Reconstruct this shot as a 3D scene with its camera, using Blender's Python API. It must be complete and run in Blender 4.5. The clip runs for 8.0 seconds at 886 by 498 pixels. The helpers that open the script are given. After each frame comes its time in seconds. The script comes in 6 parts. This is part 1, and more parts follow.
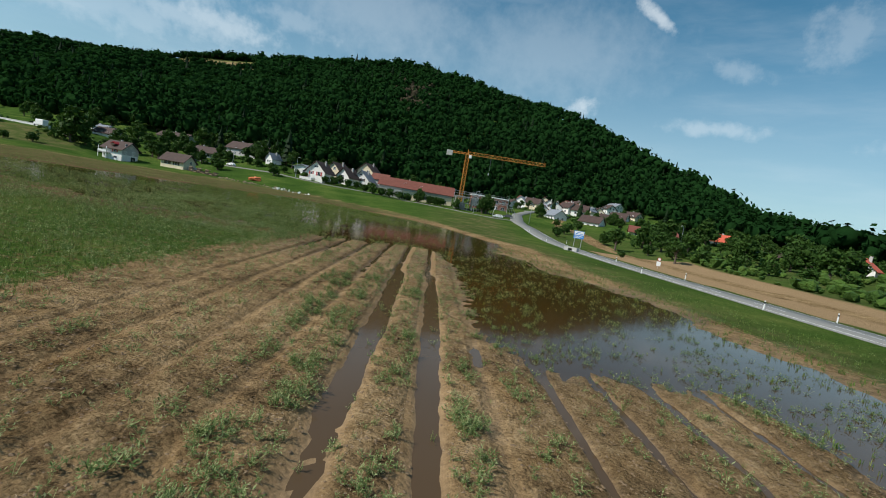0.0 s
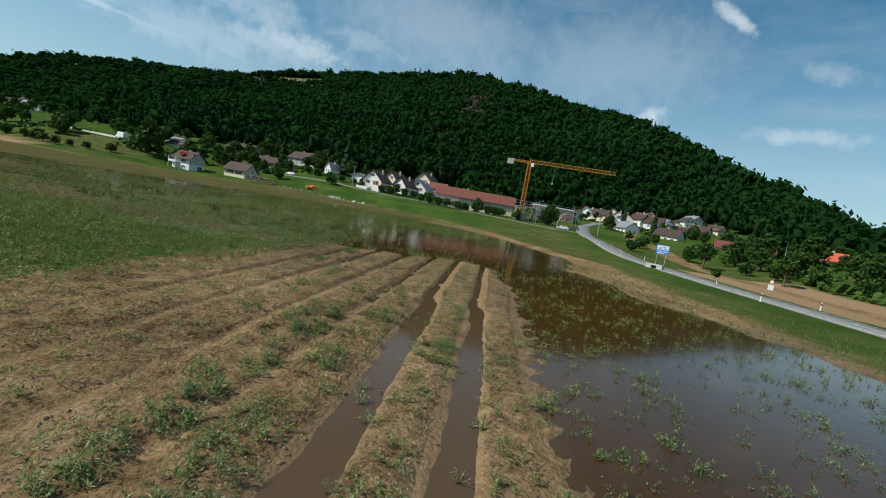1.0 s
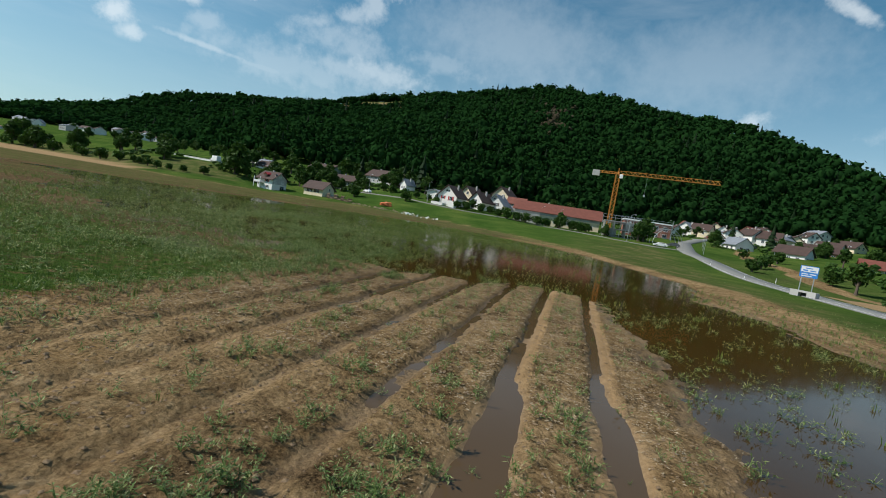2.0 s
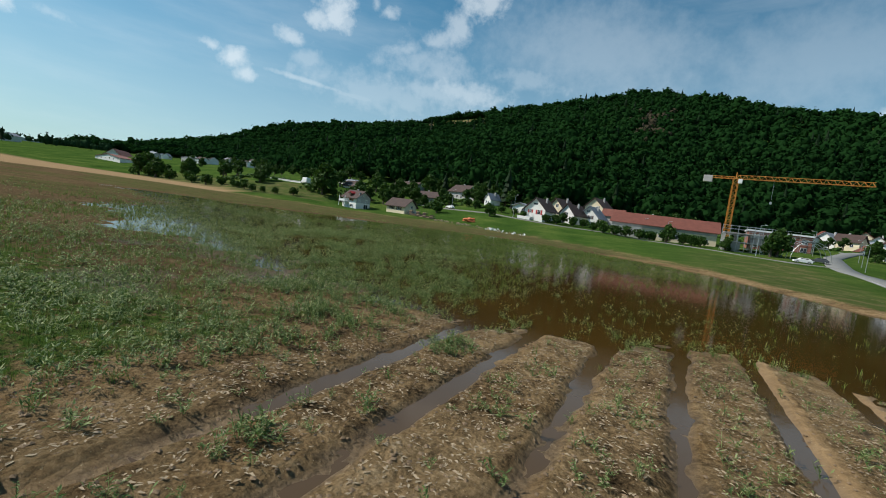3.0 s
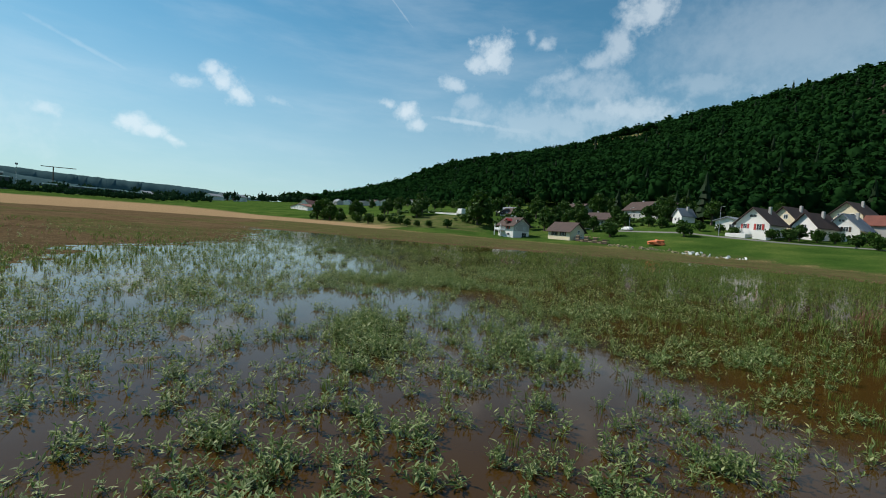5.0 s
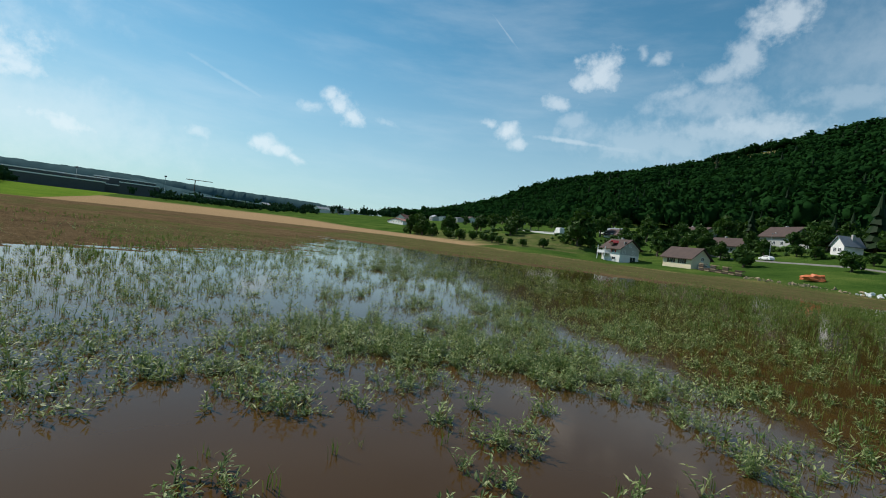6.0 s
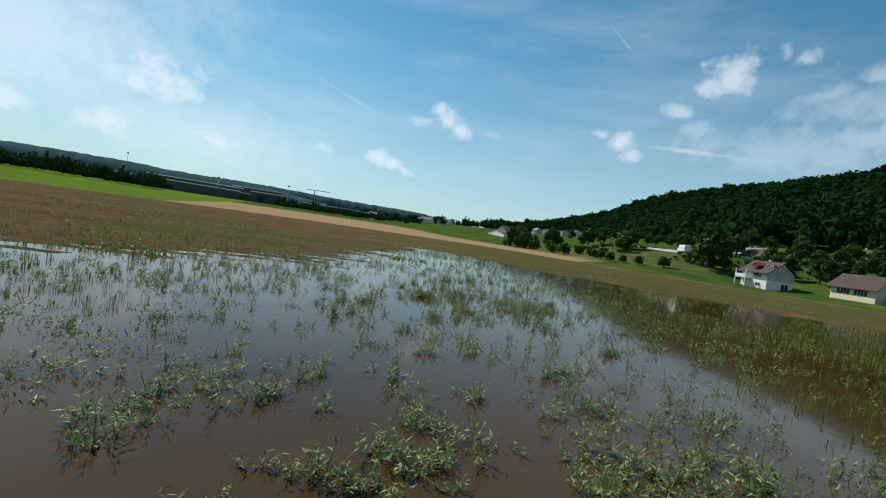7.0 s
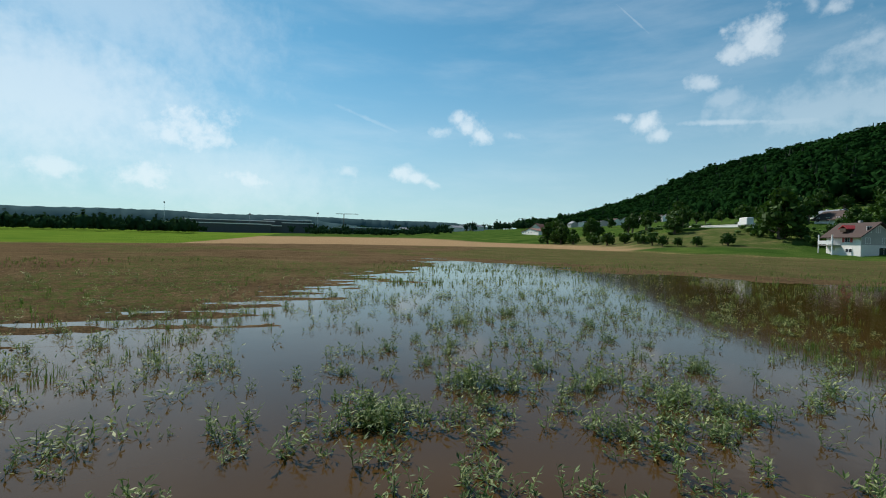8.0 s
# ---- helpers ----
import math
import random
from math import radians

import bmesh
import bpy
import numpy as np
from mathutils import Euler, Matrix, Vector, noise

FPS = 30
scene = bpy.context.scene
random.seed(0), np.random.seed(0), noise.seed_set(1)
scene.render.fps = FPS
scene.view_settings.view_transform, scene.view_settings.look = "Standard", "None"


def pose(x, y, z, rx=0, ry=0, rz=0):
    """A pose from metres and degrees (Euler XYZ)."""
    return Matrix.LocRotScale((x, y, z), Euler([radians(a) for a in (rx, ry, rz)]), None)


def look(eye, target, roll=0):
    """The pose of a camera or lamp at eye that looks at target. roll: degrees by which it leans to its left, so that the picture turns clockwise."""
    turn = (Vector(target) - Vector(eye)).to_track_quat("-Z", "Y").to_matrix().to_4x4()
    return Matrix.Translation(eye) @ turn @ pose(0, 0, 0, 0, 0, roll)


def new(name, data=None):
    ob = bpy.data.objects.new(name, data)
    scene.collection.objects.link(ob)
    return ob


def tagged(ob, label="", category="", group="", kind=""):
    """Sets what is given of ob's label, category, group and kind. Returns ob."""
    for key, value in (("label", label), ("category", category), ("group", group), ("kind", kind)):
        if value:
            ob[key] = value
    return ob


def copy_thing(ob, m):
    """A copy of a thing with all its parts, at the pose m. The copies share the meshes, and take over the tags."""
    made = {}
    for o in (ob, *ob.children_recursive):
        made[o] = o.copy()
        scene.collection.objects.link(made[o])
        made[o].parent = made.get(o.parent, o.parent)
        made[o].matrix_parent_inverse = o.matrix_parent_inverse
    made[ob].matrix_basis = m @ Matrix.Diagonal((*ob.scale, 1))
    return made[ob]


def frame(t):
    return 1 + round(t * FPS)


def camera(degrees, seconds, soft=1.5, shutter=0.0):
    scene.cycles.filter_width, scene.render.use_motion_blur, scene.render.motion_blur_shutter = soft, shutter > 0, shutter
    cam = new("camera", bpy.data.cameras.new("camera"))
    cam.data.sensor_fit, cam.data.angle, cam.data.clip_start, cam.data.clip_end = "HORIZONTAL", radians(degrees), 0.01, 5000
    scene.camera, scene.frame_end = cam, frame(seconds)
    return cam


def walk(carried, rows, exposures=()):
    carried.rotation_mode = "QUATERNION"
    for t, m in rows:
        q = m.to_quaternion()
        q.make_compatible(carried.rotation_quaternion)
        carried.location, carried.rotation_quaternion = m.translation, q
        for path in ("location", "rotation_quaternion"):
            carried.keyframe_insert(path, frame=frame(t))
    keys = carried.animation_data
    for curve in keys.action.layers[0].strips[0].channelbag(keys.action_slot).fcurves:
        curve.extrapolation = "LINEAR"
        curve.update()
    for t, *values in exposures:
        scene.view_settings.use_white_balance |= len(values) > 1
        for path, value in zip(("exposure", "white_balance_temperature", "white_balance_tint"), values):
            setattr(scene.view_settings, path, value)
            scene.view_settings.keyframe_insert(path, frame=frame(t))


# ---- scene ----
cam = camera(89.2, 8.0, 1.0)
PATH = [
    (0, (-2.201, -13.28, 5.125), (-1.875, -11.316, 4.938), 9.74),
    (0.5, (-0.96, -7.911, 4.813), (-0.756, -5.93, 4.629), 10.52),
    (1, (-0.226, -2.597, 4.483), (-0.167, -0.606, 4.302), 10.11),
    (1.5, (0.019, 2.831, 4.103), (-0.092, 4.821, 3.935), 9.82),
    (1.7, (-0.021, 5.023, 3.97), (-0.204, 7.008, 3.808), 9.62),
    (2.8, (-1.991, 17.185, 3.54), (-2.584, 19.089, 3.384), 8.47),
    (3, (-2.607, 19.476, 3.49), (-3.275, 21.355, 3.342), 8.0),
    (3.5, (-4.482, 24.993, 3.309), (-5.332, 26.798, 3.167), 7.0),
    (4, (-6.894, 30.472, 3.107), (-7.92, 32.184, 2.979), 5.9),
    (5.3, (-14.817, 44.449, 2.75), (-16.201, 45.892, 2.674), 4.7),
    (5.5, (-16.311, 46.341, 2.713), (-17.751, 47.727, 2.65), 5.3),
    (6, (-20.329, 50.776, 2.625), (-21.924, 51.981, 2.572), 6.7),
    (6.5, (-24.644, 54.719, 2.582), (-26.37, 55.728, 2.527), 7.9),
    (7, (-29.259, 58.223, 2.602), (-31.085, 59.037, 2.542), 8.6),
    (7.5, (-34.518, 61.343, 2.671), (-36.401, 62.014, 2.608), 7.2),
    (8, (-39.899, 63.972, 2.586), (-41.784, 64.64, 2.551), 1.2),
]
walk(cam, [(t, look(e, a, r)) for t, e, a, r in PATH])

# ---------------------------------------------------------------- light
SUN_AZ, SUN_EL = -104.0, 46.0          # degrees clockwise from +y, above the horizon


def heading(az, el=0.0):
    a, e = radians(az), radians(el)
    return Vector((math.sin(a) * math.cos(e), math.cos(a) * math.cos(e), math.sin(e)))


sun = new("sun", bpy.data.lights.new("sun", "SUN"))
sun.data.energy, sun.data.angle, sun.data.color = 4.9, radians(0.6), (1.0, 0.95, 0.87)
sun.matrix_world = look(heading(SUN_AZ, SUN_EL) * 100, (0, 0, 0))

world = bpy.data.worlds.new("sky")
scene.world = world
world.use_nodes = True


def sky_nodes():
    nt = world.node_tree
    nt.nodes.clear()
    N, link = nt.nodes.new, nt.links.new
    sky = N("ShaderNodeTexSky")
    sky.sky_type, sky.sun_disc = "NISHITA", False
    sky.sun_elevation, sky.sun_rotation = radians(SUN_EL), radians(SUN_AZ)
    sky.air_density, sky.dust_density, sky.ozone_density, sky.altitude = 1.0, 0.15, 2.0, 400
    tc = N("ShaderNodeTexCoord")

    def math_node(op, a, b=None, clamp=False):
        n = N("ShaderNodeMath")
        n.operation, n.use_clamp = op, clamp
        for i, v in enumerate((a, b)):
            if v is None:
                continue
            if isinstance(v, (int, float)):
                n.inputs[i].default_value = v
            else:
                link(v, n.inputs[i])
        return n.outputs[0]

    def smooth(v, lo, hi):
        n = N("ShaderNodeMapRange")
        n.interpolation_type = "SMOOTHSTEP"
        link(v, n.inputs[0])
        n.inputs[1].default_value, n.inputs[2].default_value = lo, hi
        return n.outputs[0]

    def noise_tex(scale, detail, rough, vec):
        n = N("ShaderNodeTexNoise")
        n.inputs["Scale"].default_value, n.inputs["Detail"].default_value = scale, detail
        n.inputs["Roughness"].default_value = rough
        link(vec, n.inputs["Vector"])
        return n.outputs[0]

    direction = tc.outputs["Generated"]
    fine = noise_tex(26.0, 5.0, 0.60, direction)
    fine2 = noise_tex(70.0, 4.0, 0.6, direction)
    lump = math_node("ADD", math_node("MULTIPLY", fine, 0.75), math_node("MULTIPLY", fine2, 0.25))
    total = None
    for az, el, wide, high, tilt, weight in CLOUDS:
        wide, high = wide * 1.3, high * (1.3 if high > 0.55 else 1.0)
        m = N("ShaderNodeMapping")
        m.vector_type = "TEXTURE"
        turn = Matrix.Rotation(-radians(az), 3, "Z") @ Matrix.Rotation(radians(el), 3, "X") @ Matrix.Rotation(radians(tilt), 3, "Y")
        m.inputs["Rotation"].default_value = turn.to_euler("XYZ")
        m.inputs["Scale"].default_value = (math.sin(radians(wide)), 1.0, math.sin(radians(high)))
        link(direction, m.inputs["Vector"])
        sep = N("ShaderNodeSeparateXYZ")
        link(m.outputs[0], sep.inputs[0])
        xx = math_node("MULTIPLY", sep.outputs[0], sep.outputs[0])
        zz = math_node("MULTIPLY", sep.outputs[2], sep.outputs[2])
        dist = math_node("SQRT", math_node("ADD", xx, zz))
        ahead = math_node("GREATER_THAN", sep.outputs[1], 0.3)
        edge = math_node("SUBTRACT", math_node("ADD", 1.0, math_node("MULTIPLY", math_node("SUBTRACT", lump, 0.5), 1.0 if high > 4 else 2.4)), dist)
        v = math_node("MULTIPLY", math_node("MULTIPLY", smooth(edge, 0.0, 0.95), ahead), weight)
        total = v if total is None else math_node("MAXIMUM", total, v)
    # thin high streaks
    stretch = N("ShaderNodeMapping")
    stretch.inputs["Rotation"].default_value = (0.0, radians(24), radians(35))
    stretch.inputs["Scale"].default_value = (0.9, 0.9, 4.5)
    link(direction, stretch.inputs["Vector"])
    wisps = smooth(noise_tex(2.6, 7.0, 0.60, stretch.outputs[0]), 0.40, 0.78)
    total = math_node("MAXIMUM", total, math_node("MULTIPLY", wisps, 0.26))
    # bright haze low down
    sep = N("ShaderNodeSeparateXYZ")
    link(direction, sep.inputs[0])
    haze = math_node("MULTIPLY", math_node("SUBTRACT", 1.0, smooth(sep.outputs[2], -0.04, 0.42)), 0.72)
    veil = N("ShaderNodeMixRGB")
    link(haze, veil.inputs[0])
    veil.inputs[2].default_value = HAZE_COLOUR
    mix = N("ShaderNodeMixRGB")
    link(total, mix.inputs[0])
    lit = N("ShaderNodeMixRGB")
    lit.blend_type = "ADD"
    lit.inputs[0].default_value = 0.40
    lit.inputs[1].default_value = CLOUD_COLOUR
    link(lit.outputs[0], mix.inputs[2])
    deep = N("ShaderNodeMixRGB")
    deep.blend_type = "MULTIPLY"
    deep.inputs[0].default_value = 1.0
    link(sky.outputs[0], deep.inputs[1])
    deep.inputs[2].default_value = SKY_TINT
    link(deep.outputs[0], veil.inputs[1])
    link(veil.outputs[0], mix.inputs[1])
    link(veil.outputs[0], lit.inputs[2])
    bg = N("ShaderNodeBackground")
    bg.inputs[1].default_value = SKY_STRENGTH
    out = N("ShaderNodeOutputWorld")
    link(mix.outputs[0], bg.inputs[0])
    link(bg.outputs[0], out.inputs[0])


SKY_STRENGTH = 0.094
CLOUD_COLOUR = (6.0, 6.4, 6.6, 1.0)
HAZE_COLOUR = (5.5, 6.4, 7.1, 1.0)
SKY_TINT = (0.59, 1.11, 1.08, 1.0)
# azimuth, elevation, half width, half height, tilt, weight
CLOUDS = [
    (-36.0, 21.3, 2.5, 2.1, 0, 0.95), (-38.2, 20.0, 1.9, 1.3, -10, 0.85), (-34.6, 20.2, 1.5, 1.4, 0, 0.75), (-30.2, 22.2, 1.6, 0.9, -20, 0.65), (-31.6, 22.7, 0.8, 1.0, 0, 0.55), (-41.0, 17.4, 1.9, 1.2, 0, 0.75),
    (-38.8, 15.7, 2.6, 1.0, 0, 0.42), (-46.5, 13.9, 1.9, 1.2, 0, 0.95), (-45.2, 12.5, 1.3, 0.9, 0, 0.80), (-48.7, 14.5, 1.4, 0.6, 10, 0.75), (-38.5, 13.2, 6.5, 0.5, 5, 0.55), (-33.0, 12.6, 4.0, 0.5, 4, 0.40),
    (-18.6, 25.0, 2.6, 2.6, 0, 0.80), (-21.3, 21.7, 1.9, 2.2, -30, 0.65), (-23.8, 20.3, 2.2, 1.2, -25, 0.58), (-27.0, 18.8, 2.8, 1.0, -12, 0.50), (-19.5, 15.0, 6.0, 1.9, 3, 0.62), (-22.5, 14.4, 9.0, 1.6, 6, 0.45),
    (-67.6, 14.2, 2.0, 1.5, 20, 0.95), (-69.0, 15.2, 1.2, 1.0, 0, 0.90), (-66.4, 13.2, 1.7, 1.1, 10, 0.90), (-71.0, 13.6, 1.7, 0.7, 0, 0.70), (-61.8, 13.1, 1.8, 0.6, 8, 0.40),
    (-76.0, 8.5, 2.1, 1.0, 6, 0.90), (-74.0, 7.9, 1.6, 0.8, 12, 0.90), (-72.2, 7.3, 1.3, 0.6, 12, 0.85), (-82.5, 8.4, 1.7, 0.9, 0, 0.65),
    (-100.2, 11.8, 6.0, 2.7, 0, 1.0), (-97.0, 10.8, 2.4, 1.4, 10, 0.90), (-103.6, 11.3, 2.8, 1.5, 0, 0.80), (-93.8, 6.7, 3.4, 1.4, 6, 0.95), (-97.6, 6.6, 1.9, 0.8, 0, 0.60), (-104.0, 6.4, 3.6, 1.6, 0, 0.95),
    (-111.2, 6.5, 3.8, 1.4, 0, 0.85), (-113.5, 13.6, 6.0, 3.4, 0, 0.60), (-89.8, 6.3, 4.0, 1.2, 0, 0.45),
    (29.6, 23.8, 3.1, 0.7, 36, 0.85), (46.8, 21.7, 3.4, 2.8, -20, 0.32), (38.2, 19.0, 3.2, 1.0, 20, 0.30), (37.2, 13.0, 5.0, 0.8, 0, 0.45), (23.2, 14.2, 1.6, 1.3, 0, 0.80),
    (-112.0, 13.0, 17.0, 9.0, 0, 0.80), (-108.0, 23.0, 18.0, 8.0, 6, 0.52), (-96.0, 7.0, 16.0, 5.0, 0, 0.55), (-4.0, 21.0, 16.0, 6.0, 4, 0.36), (18.0, 20.0, 15.0, 6.0, -4, 0.30), (-30.0, 13.5, 12.0, 2.4, 3, 0.34),
    (-24.0, 17.6, 7.0, 2.6, 10, 0.42), (-12.0, 17.5, 6.0, 1.6, 6, 0.34), (62.0, 12.0, 9.0, 2.0, 0, 0.35),
    (-101.5, 20.9, 9.5, 0.42, 14, 0.34), (-79.6, 14.5, 6.2, 0.34, 20, 0.24), (-48.4, 24.9, 3.2, 0.18, 45, 0.34),
]
sky_nodes()

# ---------------------------------------------------------------- number helpers


def vnoise(x, y, scale, seed=0):
    """Smooth value noise in 0..1 with a cell of that many metres."""
    x, y = np.asarray(x, float) / scale, np.asarray(y, float) / scale
    i, j = np.floor(x).astype(np.int64), np.floor(y).astype(np.int64)
    fx, fy = x - i, y - j
    fx, fy = fx * fx * (3 - 2 * fx), fy * fy * (3 - 2 * fy)

    def cell(a, b):
        n = (a * 374761393 + b * 668265263 + seed * 982451653) & 0x7FFFFFFF
        n = ((n ^ (n >> 13)) * 1274126177) & 0x7FFFFFFF
        return ((n ^ (n >> 16)) & 0xFFFF) / 65535.0

    return (cell(i, j) * (1 - fx) + cell(i + 1, j) * fx) * (1 - fy) + (cell(i, j + 1) * (1 - fx) + cell(i + 1, j + 1) * fx) * fy


def fnoise(x, y, scale, seed=0, octaves=3):
    out, amp, total = 0.0, 1.0, 0.0
    for k in range(octaves):
        out, total = out + amp * vnoise(x, y, scale / 2 ** k, seed + 17 * k), total + amp
        amp *= 0.5
    return out / total


def sstep(v, lo, hi):
    t = np.clip((np.asarray(v, float) - lo) / (hi - lo), 0, 1)
    return t * t * (3 - 2 * t)


def polygon_distance(x, y, pts):
    """Signed distance to a closed outline: negative inside."""
    x, y = np.asarray(x, float), np.asarray(y, float)
    best, inside = np.full(x.shape, 1e12), np.zeros(x.shape, bool)
    for (ax, ay), (bx, by) in zip(pts, pts[1:] + pts[:1]):
        dx, dy = bx - ax, by - ay
        t = np.clip(((x - ax) * dx + (y - ay) * dy) / (dx * dx + dy * dy), 0, 1)
        best = np.minimum(best, (x - ax - t * dx) ** 2 + (y - ay - t * dy) ** 2)
        if ay != by:
            inside ^= ((ay > y) != (by > y)) & (x < (bx - ax) * (y - ay) / (by - ay) + ax)
    return np.where(inside, -1, 1) * np.sqrt(best)


def line_distance(x, y, pts):
    x, y = np.asarray(x, float), np.asarray(y, float)
    best = np.full(x.shape, 1e12)
    for (ax, ay), (bx, by) in zip(pts, pts[1:]):
        dx, dy = bx - ax, by - ay
        t = np.clip(((x - ax) * dx + (y - ay) * dy) / (dx * dx + dy * dy), 0, 1)
        best = np.minimum(best, (x - ax - t * dx) ** 2 + (y - ay - t * dy) ** 2)
    return np.sqrt(best)


# ---------------------------------------------------------------- the lie of the land
ROAD = [(38.6, -400), (38.9, -60), (39.0, 0), (39.3, 20), (40.0, 40), (40.6, 58), (43.0, 80), (47.0, 105), (52.5, 138), (58, 172), (66, 200), (84, 232), (110, 262)]
CX, CY = -5.0, 25.0                     # middle from which the valley is described
AZ = [-180, -140, -118, -105, -92, -75, -56, -45, -38, -32, -22, -14, -8, 0, 5, 13, 20, 28, 35, 42, 50, 60, 90, 130, 180]
R0 = [120, 130, 140, 150, 160, 230, 250, 190, 172, 168, 158, 145, 138, 118, 104, 84, 66, 55, 50, 47, 45, 43, 41, 50, 120]
R1 = [300, 300, 300, 300, 320, 420, 330, 212, 205, 200, 190, 182, 172, 192, 188, 160, 150, 150, 120, 115, 100, 100, 80, 100, 300]
Z1 = [0.5, 1, 2, 2.2, 2.4, 3.0, 2.3, 2.4, 3.2, 1.0, 3.5, 6.6, 5.9, 7.4, 5.8, 4.4, 3.4, 3, 2.4, 1.0, 0.9, 1.2, 1.2, 0.8, 0.5]
R2 = [600, 600, 600, 600, 680, 700, 480, 260, 235, 245, 225, 208, 200, 240, 240, 200, 190, 300, 250, 190, 190, 150, 150, 200, 600]
Z2 = [1, 2, 5, 7, 8, 11, 16, 9, 9.4, 10.5, 9.5, 11.8, 10, 12.8, 11, 7.5, 8, 16, 12, 8.5, 9, 5.5, 4, 1.5, 1]
RF = [900, 900, 900, 900, 1000, 980, 850, 660, 430, 310, 275, 245, 240, 266, 272, 268, 285, 345, 345, 260, 235, 205, 230, 400, 900]
ZF = [2, 4, 10, 14, 16, 20, 30, 34, 20, 21, 18, 16, 15, 15.5, 14, 12, 13, 20, 23, 13, 12, 9, 8, 4, 2]
RIDGE_AZ = [-180, -118, -75, -60, -56, -52, -46, -42, -38, -33, -26, -22.5, -18, -12.4, -6, 0, 4, 7, 10, 14, 21, 25, 30, 35, 41, 44, 47, 53, 70, 110, 180]
RIDGE_R = [2600, 2600, 2600, 2200, 1900, 1700, 1350, 1150, 1060, 1000, 960, 945, 930, 900, 850, 800, 760, 740, 710, 680, 640, 620, 590, 560, 530, 515, 505, 500, 500, 900, 2600]
RIDGE_EL = [0.3, 0.9, 1.0, 1.2, 1.9, 3.2, 5.0, 6.8, 8.0, 9.1, 10.2, 11.5, 12.3, 13.8, 15.2, 16.1, 16.5, 16.2, 15.8, 15.0, 14.2, 13.2, 11.2, 9.0, 6.7, 5.2, 4.0, 3.2, 2.0, 0.6, 0.3]


def polar(x, y):
    dx, dy = np.asarray(x, float) - CX, np.asarray(y, float) - CY
    return np.degrees(np.arctan2(dx, dy)), np.hypot(dx, dy)


def land(x, y):
    """Height of the valley without the field's own relief."""
    az, r = polar(x, y)

    def at(values):
        return np.interp(az, AZ, values)

    r0, r1, z1, r2, z2, rf, zf = at(R0), at(R1), at(Z1), at(R2), at(Z2), at(RF), at(ZF)
    rr = np.interp(az, RIDGE_AZ, RIDGE_R)
    zr = rr * np.tan(np.radians(np.interp(az, RIDGE_AZ, RIDGE_EL))) + 3.0
    z0 = 0.35

    def seg(ra, za, rb, zb):
        t = np.clip((r - ra) / np.maximum(rb - ra, 1e-3), 0, 1)
        return za + (zb - za) * t

    z = np.where(r < r0, z0 * sstep(r, r0 * 0.80, r0), 0)
    z = np.where(r >= r0, seg(r0, z0, r1, z1), z)
    z = np.where(r >= r1, seg(r1, z1, r2, z2), z)
    z = np.where(r >= r2, seg(r2, z2, rf, zf), z)
    t = np.clip((r - rf) / (rr - rf), 0, 1)
    hill = zf + (zr - zf) * (0.70 * t + 0.60 * t * t - 0.30 * t ** 3)
    z = np.where(r >= rf, hill, z)
    z = np.where(r > rr, zr - (r - rr) * 0.10, z)
    bumps = (fnoise(x, y, 90, 5) - 0.5) * 22 * sstep(r, rf, rf + 160) * sstep(rr - r, -50, 90)
    z = np.maximum(z + bumps, -8.0)
    # level ground along the road
    level = (1 - sstep(line_distance(x, y, ROAD), 12, 40)) * (1 - sstep(y, 92, 150))
    return np.where(z > 0.3, 0.3 + (z - 0.3) * (1 - level), z)


ROW_ANGLE, BANK_ANGLE = math.atan(0.1278), math.atan(0.10)
RUTS = (-2.11, 0.14)
FURROWS = (-10.54, -8.61, -6.39, -4.34, 1.93, 4.09, 6.00, 8.04, 10.14, 12.2, 14.3, 16.4)


def rows_uv(x, y):
    c, s = math.cos(ROW_ANGLE), math.sin(ROW_ANGLE)
    return np.asarray(x) * c - np.asarray(y) * s, np.asarray(x) * s + np.asarray(y) * c


def rows_xy(u, v):
    c, s = math.cos(ROW_ANGLE), math.sin(ROW_ANGLE)
    return u * c + v * s, -u * s + v * c


def bank_uv(x, y):
    """Along and across the weedy banks west of the rows."""
    c, s = math.cos(BANK_ANGLE), math.sin(BANK_ANGLE)
    return np.asarray(x) * c - np.asarray(y) * s, np.asarray(x) * s + np.asarray(y) * c


# the flood: north and east shore in the plan, then the ends of the rows along and across them
LAKE = [(-104, 84), (-90, 93), (-74, 95), (-58, 105), (-46, 112), (-28, 130), (-6, 119), (8, 108), (18, 98), (23, 84), (25, 70), (20, 57), (16.0, 47), (17.0, 39),
        (18.6, 32), (21.5, 26), (22.4, 20), (22.2, 12), (21.4, 5), (19.5, -1)]
LAKE += [rows_xy(u, v) for u, v in ((15.5, -4.2), (12.4, -2.6), (12.0, -0.8), (10.8, 1.6), (8.6, 1.3), (6.6, 1.0), (4.7, 0.5), (3.0, 1.7), (1.75, 4.2), (1.65, 9), (1.6, 13), (1.7, 17),
                                    (1.35, 22), (1.4, 28), (0.5, 30), (0.0, 35.5), (-2.4, 37.2), (-4.3, 35.8), (-6.4, 33.2), (-8.7, 33.6), (-10.4, 30.5), (-11.4, 32.0))]
LAKE += [(-9.5, 33.6), (-13, 33.4), (-17, 33.2), (-22, 34.5), (-28, 37), (-36, 39), (-44, 43.5), (-50, 49.5), (-57, 59), (-66, 66), (-80, 73)]


